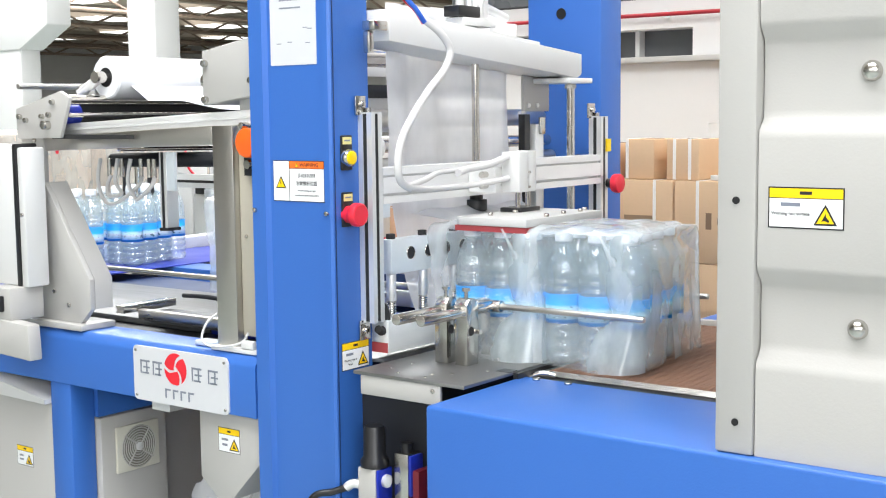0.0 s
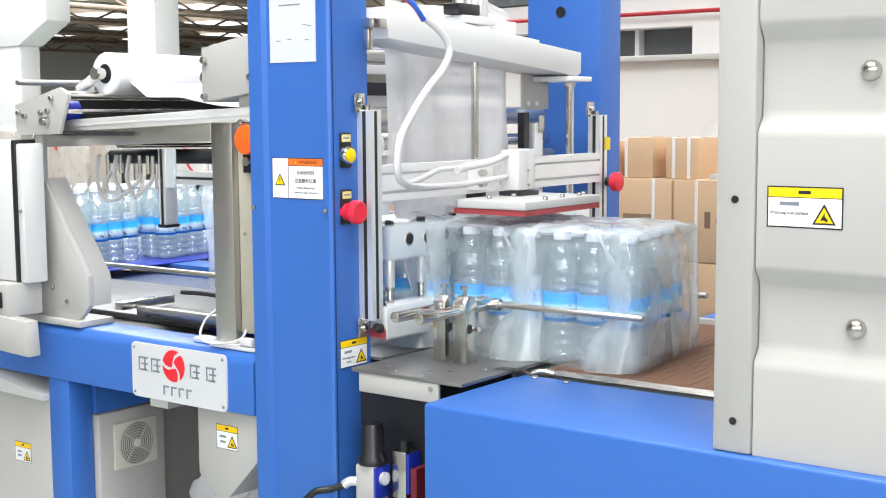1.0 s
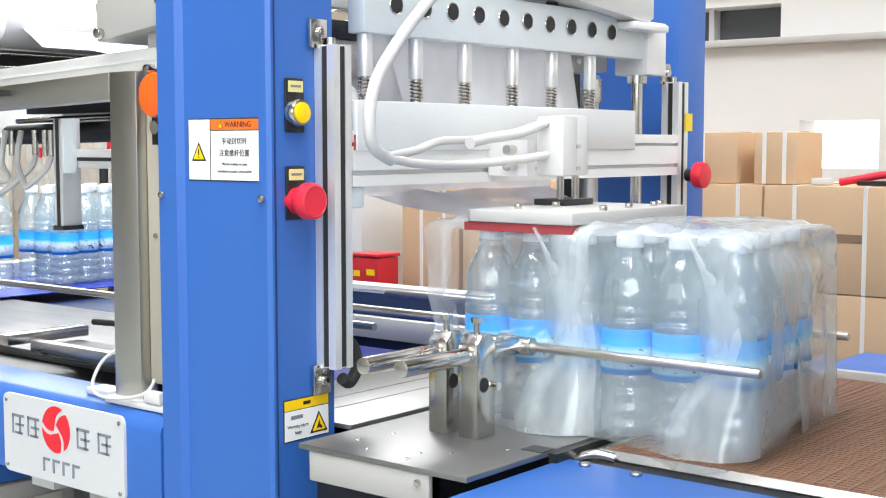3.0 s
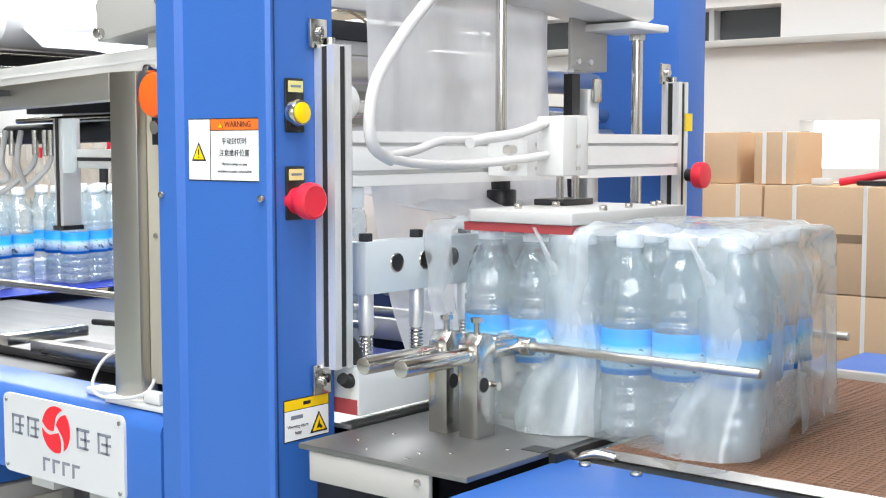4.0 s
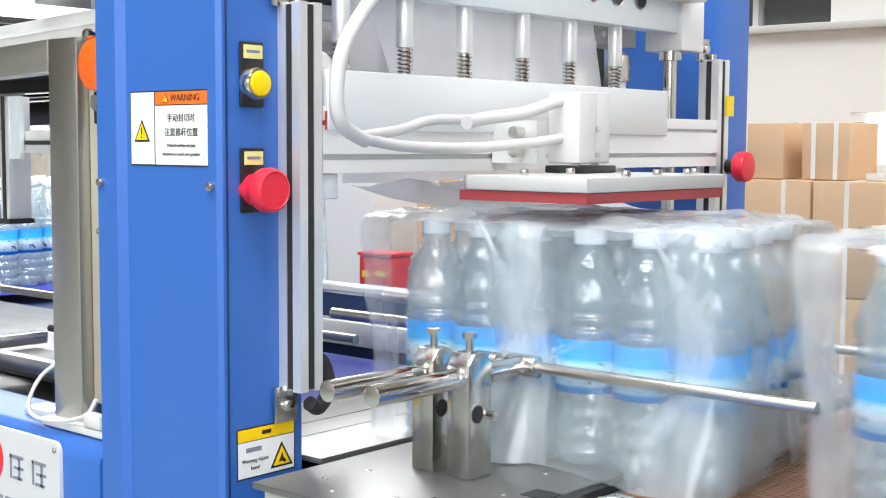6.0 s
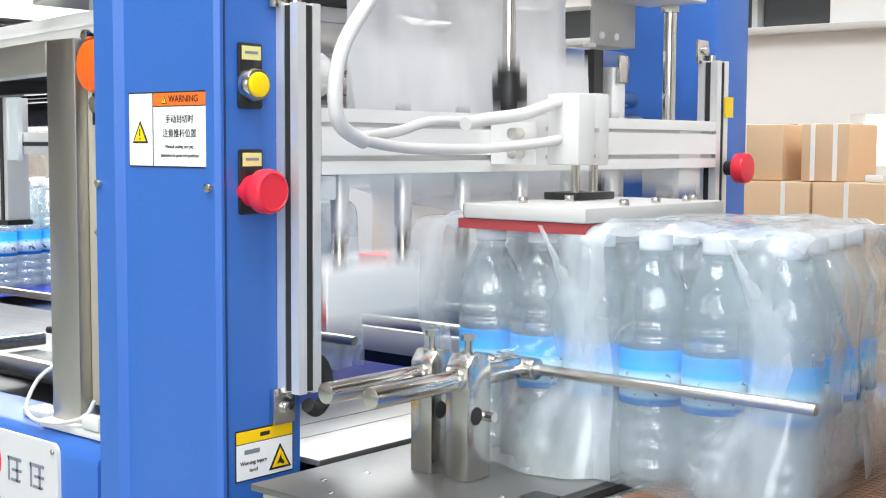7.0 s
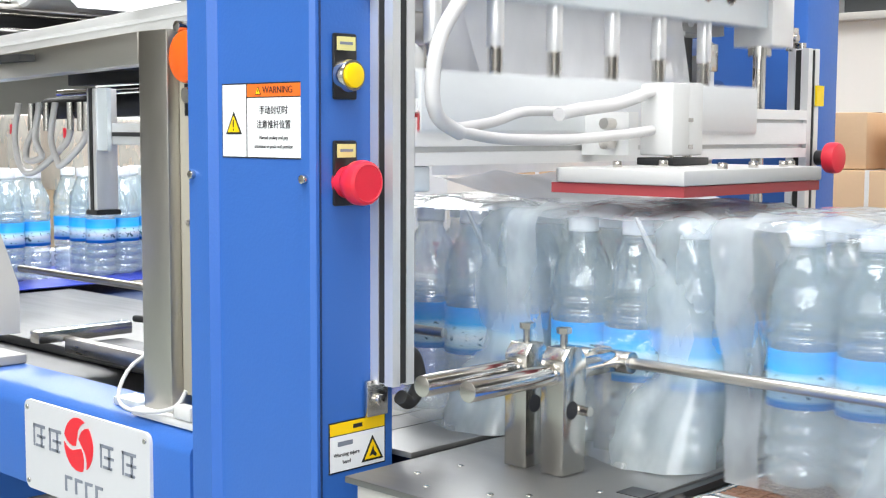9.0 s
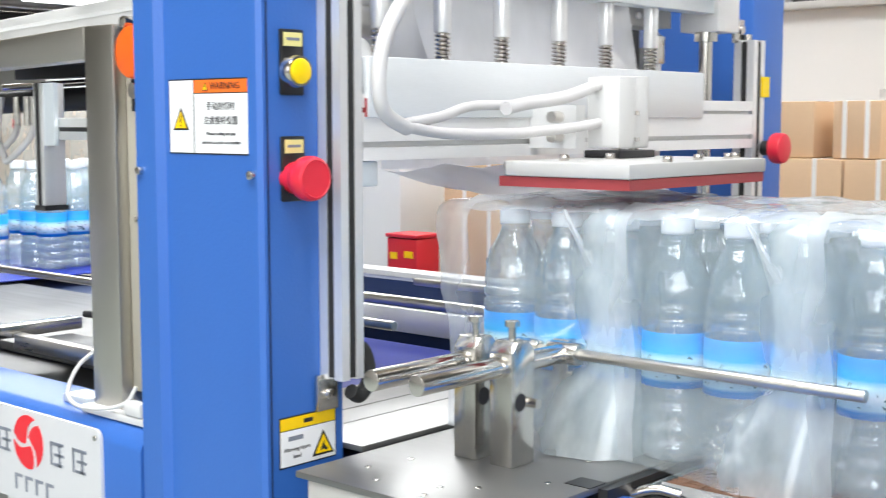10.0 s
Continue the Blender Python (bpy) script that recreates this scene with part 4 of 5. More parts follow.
def air_unit():
    """Filter regulator with gauge and a lubricator beside it, below the table."""
    t = thing("air_regulator", 0.075, 0.03, 0.70, "grey and blue air filter regulator with black knob", "regulator")
    part("body", box(0.045, 0.083, 0.0, 0.04, 0.715, 0.790, 0.003), CREAM, t)
    part("knob", placed(lathe([(0.0, 0.79), (0.024, 0.79), (0.024, 0.800), (0.019, 0.808), (0.0185, 0.852), (0.016, 0.858), (0, 0.858)], 24), Matrix.Translation((0.066, 0.02, 0))), BLACK, t)
    part("blue_face", box(0.083, 0.088, 0.002, 0.038, 0.735, 0.788, 0.001), BELT, t)
    g = part("gauge", rod((0.086, 0.020, 0.768), (0.094, 0.020, 0.768), 0.011), ALU, t)
    part("dial", rod((0.094, 0.020, 0.768), (0.0945, 0.020, 0.768), 0.009), WPRINT, g)
    part("elbow", tube([(0.046, 0.012, 0.757), (0.030, 0.005, 0.757), (0.020, 0.0, 0.750)], 0.008), ALU, t)
    part("hose", tube([(0.020, 0.0, 0.750), (0.0, -0.012, 0.742), (-0.03, -0.03, 0.73), (-0.06, -0.04, 0.66), (-0.06, -0.03, 0.4), (-0.06, -0.02, 0.01)], 0.006), BLACK, t)
    part("bowl", rod((0.064, 0.02, 0.655), (0.064, 0.02, 0.715), 0.017), CREAM, t)
    part("lubricator", box(0.098, 0.128, 0.03, 0.066, 0.735, 0.815, 0.003), NICKEL, t)
    part("blue_face", box(0.128, 0.133, 0.032, 0.064, 0.745, 0.812, 0.001), BELT, t)
    part("cap", rod((0.112, 0.048, 0.815), (0.112, 0.048, 0.830), 0.010), BLACK, t)
    part("bowl", rod((0.112, 0.048, 0.655), (0.112, 0.048, 0.735), 0.015), DARK, t)
    part("red_bracket", box(0.138, 0.150, 0.03, 0.07, 0.66, 0.79), mat("dark_red", (0.15, 0.01, 0.02), 0.5), t)
    part("carrier", box(-0.01, 0.15, 0.068, 0.078, 0.60, 0.90), DARK, t)


air_unit()


# ---- infeed side: frame, film roll, brackets ----
def infeed_frame():
    t = thing("infeed_portal", -0.5, 0.05, 0.947, "brushed stainless portal frame over the infeed", "frame")
    part("upright", box(-0.308, -0.256, 0.026, 0.052, 0.9475, 1.352, 0.002), STEELV, t)
    part("side_cover", box(-0.2555, -0.190, 0.040, 0.075, 0.975, 1.330, 0.001), mat("beige_cover", (0.42, 0.39, 0.32), 0.5, 0, 0.05), t)
    screw((-0.240, 0.040, 1.155), "-y", 0.0035, 0.003, t)
    part("top_bar", prism([(-0.800, 1.303), (-0.3085, 1.318), (-0.3085, 1.352), (-0.800, 1.331)], "y", 0.026, 0.052, 0.002), STEEL, t)
    r = part("top_rail", prism([(-0.790, 1.333), (-0.205, 1.354), (-0.205, 1.380), (-0.790, 1.355)], "y", 0.034, 0.050, 0.001), ALUX, t)
    part("rail_groove", prism([(-0.785, 1.3420), (-0.21, 1.3650), (-0.21, 1.3690), (-0.785, 1.3455)], "y", 0.0328, 0.0345), GREYW, r)
    part("corner_plate", box(-0.250, -0.190, 0.040, 0.046, 1.372, 1.418, 0.001), CREAM, t)
    screw((-0.225, 0.034, 1.352), "-y", 0.006, 0.018, t)
    screw((-0.214, 0.040, 1.402), "-y", 0.006, 0.003, t)
    d = part("dial_knob", rod((-0.214, 0.034, 1.322), (-0.214, 0.016, 1.322), 0.026, seg=28, bevel=0.003), ORANGE, t, "round orange plastic knob")
    part("stem", rod((-0.216, 0.039, 1.286), (-0.216, 0.020, 1.284), 0.008), CHROME, d)
    part("clamp_block", box(-0.232, -0.206, 0.030, 0.0395, 1.264, 1.296), BLACK, d)
    part("foot_plate", box(-0.315, -0.192, 0.014, 0.056, 0.9475, 0.956, 0.002), WHITE, t)
    part("white_wire", tube([(-0.225, 0.022, 0.985), (-0.235, 0.016, 0.968), (-0.27, 0.010, 0.958), (-0.315, 0.008, 0.956), (-0.335, 0.012, 0.968), (-0.335, 0.028, 0.995), (-0.318, 0.050, 1.015)], 0.0022), GREYW, t)
    part("sensor_plug", box(-0.235, -0.205, 0.012, 0.024, 0.9565, 0.972, 0.003), WHITE, t)
    part("clip", box(-0.375, -0.325, 0.030, 0.060, 0.9475, 0.957, 0.002), ZINC, t)
    # inner hanging posts
    for x, zb in ((-0.535, 1.152),):
        h = part("hanging_post", box(x - 0.016, x + 0.004, 0.11, 0.14, zb, 1.30, 0.001), ALU, t)
        part("slot_strip", box(x - 0.009, x - 0.003, 0.1085, 0.111, zb, 1.30), BLACK, h)
        part("end_cap", box(x - 0.018, x + 0.006, 0.108, 0.142, zb - 0.006, zb), BLACK, h)
        part("hole_plate", box(x + 0.004, x + 0.026, 0.112, 0.118, 1.225, 1.300), ZINC, h)
    c = part("cross_rail", box(-0.530, -0.2950, 0.119, 0.138, 1.232, 1.258, 0.001), ALUX, t)
    part("slot_strip", box(-0.508, -0.296, 0.1178, 0.1195, 1.2420, 1.2470), BLACK, c)
    part("back_roller", rod((-0.80, 0.200, 1.279), (-0.205, 0.200, 1.288), 0.0150), DARK, t)
    part("back_roller", rod((-0.80, 0.215, 1.301), (-0.205, 0.215, 1.310), 0.0045), CHROME, t)
    part("back_rail", box(-0.80, -0.205, 0.230, 0.250, 1.312, 1.336, 0.001), DARK, t)
    for x in (-0.74, -0.70, -0.64, -0.60, -0.615):
        part("nozzle", rod((x, 0.14, 1.285), (x, 0.14, 1.248), 0.005), NICKEL, t)
    for x0, x1, dz in ((-0.755, -0.64, 0.085), (-0.66, -0.60, 0.075), (-0.70, -0.735, 0.07)):
        part("air_line", tube([(x0, 0.13, 1.285), (x0 - 0.004, 0.125, 1.24), (x0 + 0.02, 0.12, 1.285 - dz), ((x0 + x1) / 2, 0.12, 1.280 - dz), (x1, 0.13, 1.230), (x1, 0.14, 1.25)], 0.0042), HOSE, t)
    # gusset stand
    g = thing("gusset_stand", -0.720, 0.04, 0.947, "cream cast gusset plate bolted on the blue beam", "bracket")
    part("web", prism([(-0.820, 0.960), (-0.650, 0.960), (-0.618, 0.990), (-0.618, 1.050), (-0.750, 1.240), (-0.750, 1.345), (-0.820, 1.335)], "y", 0.020, 0.032, 0.001), CREAM, g)
    part("rib", prism([(-0.618, 0.990), (-0.618, 1.050), (-0.750, 1.240), (-0.754, 1.235), (-0.624, 1.048), (-0.624, 0.990)], "y", 0.032, 0.075), CREAM, g)
    part("foot", box(-0.860, -0.630, -0.002 + 0.006, 0.09, 0.9475, 0.960, 0.002), CREAM, g)
    for x, z in ((-0.730, 1.02), (-0.685, 0.995), (-0.800, 1.29), (-0.775, 1.325), (-0.765, 1.18)):
        screw((x, 0.020, z), "-y", 0.005, 0.004, g)
    g.matrix_world = pose(-0.765, 0.04, 0.947)
    # side plate of the film cradle
    s = thing("film_cradle", -0.75, 0.0, 1.33, "cream side plates with rollers carrying the film", "film cradle")
    part("side_plate", prism([(-0.845, 1.328), (-0.705, 1.330), (-0.672, 1.408), (-0.700, 1.421), (-0.845, 1.388)], "y", -0.004, 0.004, 0.001), CREAM, s)
    for x, z in ((-0.83, 1.372), (-0.81, 1.365), (-0.757, 1.372), (-0.735, 1.375), (-0.722, 1.40)):
        screw((x, -0.004, z), "-y", 0.0055, 0.008, s, NICKEL)
    screw((-0.74, -0.004, 1.355), "-y", 0.009, 0.016, s, NICKEL, "stud")
    part("roller", rod((-0.700, 0.004, 1.404), (-0.700, 0.78, 1.404), 0.010), CHROME, s)
    part("thin_rod", rod((-0.690, 0.004, 1.374), (-0.690, 0.78, 1.374), 0.0045), CHROME, s)
    part("thin_rod", rod((-0.60, 0.12, 1.360), (-0.60, 0.78, 1.366), 0.004), CHROME, s)
    part("rod_clip", box(-0.606, -0.594, 0.115, 0.150, 1.354, 1.366), DARK, s)
    part("dark_tray", box(-0.760, -0.745, 0.006, 0.78, 1.338, 1.402), RUBBER, s)
    part("blue_drum", rod((-0.735, 0.006, 1.376), (-0.735, 0.06, 1.376), 0.020), BELT, s)
    part("tray_floor", box(-0.745, -0.52, 0.006, 0.78, 1.328, 1.336), RUBBER, s)
    part("side_plate", box(-0.84, -0.66, 0.782, 0.790, 1.32, 1.42), CREAM, s)
    # film roll across the machine
    f = thing("film_roll", -0.69, 0.35, 1.40, "large white roll of shrink film on a steel spindle", "film roll")
    q = Matrix.Translation((-0.690, 0.100, 1.449)) @ Matrix.Rotation(radians(-90), 4, "X")
    part("roll", placed(lathe([(0.020, 0.0), (0.040, 0.0), (0.0430, 0.004), (0.0430, 0.55), (0.040, 0.555), (0.020, 0.555)], 44), q), ROLLM, f)
    part("core", placed(lathe([(0.0, -0.001), (0.0195, -0.001), (0.0195, 0.010), (0, 0.01)], 28), q), BLACK, f)
    part("spindle", rod((-0.690, 0.086, 1.449), (-0.690, 0.70, 1.449), 0.008), CHROME, f)
    part("arm", tube([(-0.692, 0.088, 1.449), (-0.712, 0.080, 1.434), (-0.735, 0.07, 1.416)], 0.010), ALU, f)
    part("arm_boss", rod((-0.690, 0.096, 1.449), (-0.690, 0.072, 1.449), 0.012), CHROME, f)
    part("handle_rod", rod((-0.97, 0.09, 1.437), (-0.97, 0.30, 1.437), 0.006), STEEL, f)
    part("handle_block", box(-0.985, -0.955, 0.25, 0.28, 1.40, 1.445), CREAM, f)
    w = bmesh.new()
    grid = []
    for j in range(9):
        row = []
        for i in range(25):
            u, v = i / 24, j / 8
            row.append(w.verts.new((-0.650 + 0.05 * v, 0.13 + 0.50 * u, 1.432 - 0.030 * v - 0.020 * v * max(0, math.sin(5.0 * u - 0.9)))))
        grid.append(row)
    for j in range(8):
        for i in range(24):
            w.faces.new((grid[j][i], grid[j][i + 1], grid[j + 1][i + 1], grid[j + 1][i]))
    part("loose_film", w, ROLLM, f)
    # white box beside the column
    b = thing("roller_housing", -0.25, 0.03, 1.39, "cream sheet-metal housing with two clamp screws", "housing")
    part("shell", prism([(-0.322, 1.388), (-0.190, 1.404), (-0.190, 1.506), (-0.322, 1.484)], "y", 0.02, 0.12, 0.002), CREAM, b)
    for x, z in ((-0.312, 1.462), (-0.312, 1.398), (-0.195, 1.43)):
        screw((x, 0.02, z), "-y", 0.0065, 0.009, b, NICKEL)
    part("shaft", rod((-0.345, 0.05, 1.432), (-0.315, 0.05, 1.432), 0.014), CHROME, b)


infeed_frame()


def infeed_conveyor():
    t = thing("infeed_conveyor", -0.7, 0.4, 0.9, "blue belt infeed conveyor with aluminium edges", "conveyor")
    part("transfer_plate", box(-1.37, -0.52, 0.20, 0.56, 0.930, 0.9445, 0.003), TRAY, t)
    part("cross_belt", box(-1.72, -1.38, -0.75, 1.75, 0.9475, 0.9500, 0.001), BELT, t)
    part("edge_rail", box(-1.78, -1.725, -0.75, 1.75, 0.940, 0.985, 0.002), ALUY, t)
    part("belt", box(-0.515, -0.19, 0.20, 0.56, 0.930, 0.9445, 0.003), BELT, t)
    part("edge_rail", box(-0.66, -0.20, 0.135, 0.150, 0.958, 0.978, 0.002), STEEL, t)
    part("edge_rail", box(-0.60, -0.20, 0.60, 0.63, 0.950, 0.985, 0.002), ALUX, t)
    part("edge_rail", box(-0.60, -0.20, 0.66, 0.70, 0.985, 1.028, 0.002), WHITE, t)
    part("dark_side", box(-0.60, -0.20, 0.63, 0.66, 0.90, 1.02), NAVY, t)
    part("edge_bar", rod((-0.45, 0.575, 1.0), (-0.12, 0.575, 1.0), 0.008), STEEL, t)
    part("slide_plate", box(-0.660, -0.20, 0.1505, 0.2220, 0.950, 0.968, 0.001), TRAY, t)
    part("slide_frame", box(-0.685, -0.662, 0.100, 0.24, 0.972, 0.988, 0.001), NICKEL, t)
    part("guide_strip", tube([(-0.60, 0.205, 1.002), (-0.52, 0.205, 1.004), (-0.42, 0.208, 0.998), (-0.20, 0.210, 0.990)], 0.0045), DARK, t)
    part("clamp", box(-0.40, -0.32, 0.120, 0.152, 0.9785, 0.990, 0.002), ZINC, t)
    # solid black block; the gap's shade is put into its colour
    part("under_gap_shade", box(-1.40, -0.19, 0.0885, 0.2, 0.88, 0.930), BLACK, t)
    part("roller_floor", box(-1.9, -0.19, 0.20, 0.80, 0.84, 0.925), NAVY, t)


infeed_conveyor()


def lower_left():
    c = thing("control_box", -0.72, -0.05, 1.03, "white control box with black door seal", "control box")
    part("body", box(-0.95, -0.716, -0.055, 0.0, 1.038, 1.318, 0.004), WHITE, c)
    part("seal", box(-0.7155, -0.703, -0.057, -0.006, 1.036, 1.320, 0.003), BLACK, c)
    part("door", box(-0.7025, -0.682, -0.055, -0.004, 1.036, 1.312, 0.004), GREYW, c)
    screw((-0.690, -0.055, 1.18), "-y", 0.004, 0.004, c)
    c.matrix_world = pose(-0.795, -0.05, 1.03)
    s = thing("box_support", -0.72, -0.08, 0.9, "cream cast arm holding the control box", "bracket")
    part("arm", prism([(-0.85, 0.925), (-0.745, 0.975), (-0.655, 0.970), (-0.650, 0.900), (-0.76, 0.905), (-0.95, 0.93)], "y", -0.095, -0.065, 0.004), CREAM, s)
    part("neck", box(-0.79, -0.715, -0.09, -0.01, 0.972, 1.0375, 0.004), CREAM, s)
    part("handle", box(-0.742, -0.732, -0.10, -0.09, 0.99, 1.022, 0.003), BLACK, s)
    s.matrix_world = pose(-0.775, -0.08, 0.9)
    k = thing("cream_cabinet", -0.95, 0.1, 0, "cream steel cabinet under the infeed beam", "cabinet")
    part("body", box(-1.35, -0.782, 0.004, 0.5, 0.0, 0.80, 0.004), CREAM, k)
    part("top", prism([(-1.35, 0.885), (-0.782, 0.800), (-0.782, 0.790), (-1.35, 0.800)], "y", -0.012, 0.5), GREYW, k)
    m = face_frame(-0.905, 0.004, 0.645, "-y")
    caution_sticker(m, 0.055, 0.042, k, (("|", .28, .5, .12), ("|", .28, .3, .12)), .74)
    f = thing("fan_cabinet", -0.65, 0.25, 0, "cream cabinet with a round vent grille", "cabinet")
    part("body", box(-0.98, -0.700, 0.062, 0.235, 0.0, 0.757, 0.006), CREAM, f)
    g = part("grille", box(-0.6995, -0.692, 0.095, 0.207, 0.634, 0.732, 0.003), mat("ivory_plastic", (0.6, 0.58, 0.5), 0.5), f, "ivory plastic fan grille")
    cy, cz = 0.151, 0.683
    # disc behind the rings; the vent's inner shade is put into its colour
    part("opening", rod((-0.693, cy, cz), (-0.6915, cy, cz), 0.044, seg=32), mat("shaded_vent", (0.20, 0.19, 0.16), 0.6), g)
    for q in (0.012, 0.0175, 0.023, 0.0285, 0.034, 0.0395, 0.044):
        part("grille_ring", tube([(-0.691, cy + q * math.cos(a), cz + q * math.sin(a)) for a in [2 * math.pi * i / 20 for i in range(21)]], 0.0014, seg=5, steps=2), CREAM, g)
    part("hub", rod((-0.693, cy, cz), (-0.688, cy, cz), 0.009, bevel=0.001), WHITE, g)
    for k2 in range(4):
        a = math.pi / 2 * k2 + 0.6
        part("vane", rod((-0.6905, cy + 0.008 * math.cos(a), cz + 0.008 * math.sin(a)), (-0.6905, cy + 0.046 * math.cos(a + 0.3), cz + 0.046 * math.sin(a + 0.3)), 0.0018, seg=6), CREAM, g)
    h = thing("waste_hopper", -0.34, 0.2, 0.4, "cream sheet-metal hopper hung under the beam", "hopper")
    part("body", prism([(-0.350, 0.8375), (-0.190, 0.8375), (-0.190, 0.757), (-0.272, 0.672), (-0.298, 0.664), (-0.350, 0.706)], "y", 0.014, 0.30, 0.002), CREAM, h)
    m = face_frame(-0.300, 0.014, 0.762, "-y")
    caution_sticker(m, 0.055, 0.045, h, (("|", .3, .52, .15), ("|", .3, .3, .12)), .74)
    # crumpled film waste and dark frame on the floor below
    w = bmesh.new()
    bmesh.ops.create_icosphere(w, subdivisions=4, radius=1)
    for v in w.verts:
        n = noise.noise(v.co * 3.1) * 0.25 + noise.noise(v.co * 9) * 0.12
        v.co = Vector((-0.42 + v.co.x * 0.24 * (1 + n), 0.35 + v.co.y * 0.2 * (1 + n), max(0.405, 0.50 + v.co.z * 0.16 * (1 + n))))
    b = thing("film_waste", -0.42, 0.35, 0.40, "crumpled heap of clear waste film", "waste")
    part("heap", w, ROLLM, b)
    d = thing("lower_tray", -0.4, 0.4, 0, "dark steel tray under the machine", "tray")
    part("tray", box(-0.75, -0.2, 0.10, 0.72, 0.34, 0.40), NAVY, d)
    part("rail", box(-0.60, -0.2, 0.55, 0.60, 0.60, 0.64), WHITE, d)
    part("rail", box(-0.60, -0.2, 0.60, 0.64, 0.40, 0.60), NAVY, d)
    part("foot", box(-0.72, -0.66, 0.3, 0.5, 0.0, 0.34), NAVY, d)
    part("foot", box(-0.28, -0.22, 0.3, 0.5, 0.0, 0.34), NAVY, d)
    # maker's plate: emblem and lettering as plain shapes
    m = face_frame(-0.509, 0.0, 0.836, "-y")
    p = thing("maker_plate", -0.38, -0.001, 0.842, "white plate with a red round emblem and grey marks", "plate")
    o = []
    for cu, cv, a0 in ((0.246, 0.094, 0), (0.010, 0.094, 90), (0.010, 0.010, 180), (0.246, 0.010, 270)):
        o += [(cu + 0.010 * math.cos(radians(a0 + 15 * i)), cv + 0.010 * math.sin(radians(a0 + 15 * i))) for i in range(7)]
    part("plate", placed(prism(o, "z", 0.0, 0.004), m), PAPER, p)
    for u, v in ((0.008, 0.095), (0.248, 0.095), (0.008, 0.009), (0.248, 0.009)):
        q = m @ Vector((u, v, 0.004))
        screw(q, "-y", 0.003, 0.002, p, NICKEL)
    cu, cv, r = 0.118, 0.069, 0.030
    for k2 in range(3):
        # a fat curved lobe; its edges sweep inwards as they near the hub
        a0 = radians(62 + 120 * k2)
        o = [(r * math.cos(a0 + radians(104) * i / 10), r * math.sin(a0 + radians(104) * i / 10)) for i in range(11)]
        o += [(r * f * math.cos(a0 + radians(104 + 46 * (1 - f))), r * f * math.sin(a0 + radians(104 + 46 * (1 - f)))) for f in (0.8, 0.6, 0.4, 0.2)]
        o += [(r * f * math.cos(a0 + radians(62 * (1 - f))), r * f * math.sin(a0 + radians(62 * (1 - f)))) for f in (0.3, 0.5, 0.7, 0.86)]
        o = [(cu + p, cv + q) for p, q in o]
        part("emblem_blade", placed(prism(o, "z", 0.003, 0.0048), m), RPRINT, p)
    for u in (0.020, 0.055, 0.162, 0.205):
        s1 = 0.026
        for (a, b2, c2, d2) in ((0, .12, 0, 1), (.0, 1, .86, 1), (.3, 1, .42, .54), (.62, .76, 0, .9), (.2, .9, 0, .12)):
            part("printed_bar", plate(m, u + s1 * a, u + s1 * b2, 0.052 + s1 * c2, 0.052 + s1 * d2, 0.003, 0.0047), GPRINT, p)
    for k2 in range(4):
        u = 0.088 + 0.021 * k2
        part("printed_bar", plate(m, u, u + 0.004, 0.012, 0.030, 0.003, 0.0047), GPRINT, p)
        part("printed_bar", plate(m, u + 0.004, u + 0.015, 0.0265, 0.030, 0.003, 0.0047), GPRINT, p)


lower_left()


# ---- cartons and other things behind ----
def carton(x0, x1, y0, y1, z0, z1, straps, label, tape=False):
    t = thing("carton", (x0 + x1) / 2, (y0 + y1) / 2, z0, label, "carton", "carton stack")
    part("box", box(x0, x1, y0, y1, z0, z1, 0.003), CARTON, t)
    part("flap_seam", box(x0 + 0.003, x1 - 0.003, (y0 + y1) / 2 - 0.001, (y0 + y1) / 2 + 0.001, z1 - 0.001, z1 + 0.001), DARK, t)
    for s in straps:
        x = x0 + (x1 - x0) * s
        b = box(x - 0.0045, x + 0.0045, y0 - 0.0015, y0, z0 + 0.001, z1)
        box(x - 0.0045, x + 0.0045, y0 - 0.0015, y1, z1, z1 + 0.0012, bm=b)
        part("strap", b, STRAP, t)
    if tape:
        m = face_frame(x0, y0, z0, "-y")
        w, h = x1 - x0, z1 - z0
        part("printed_mark", plate(m, w * .34, w * .40, h * .42, h * .62, 0.0003, 0.001), mat("carton_print", (0.22, 0.14, 0.09), 0.8), t)
        part("printed_bar", plate(m, w * .46, w * .78, h * .48, h * .56, 0.0003, 0.001), mat("carton_print", (0.27, 0.18, 0.11), 0.8), t)
    return t


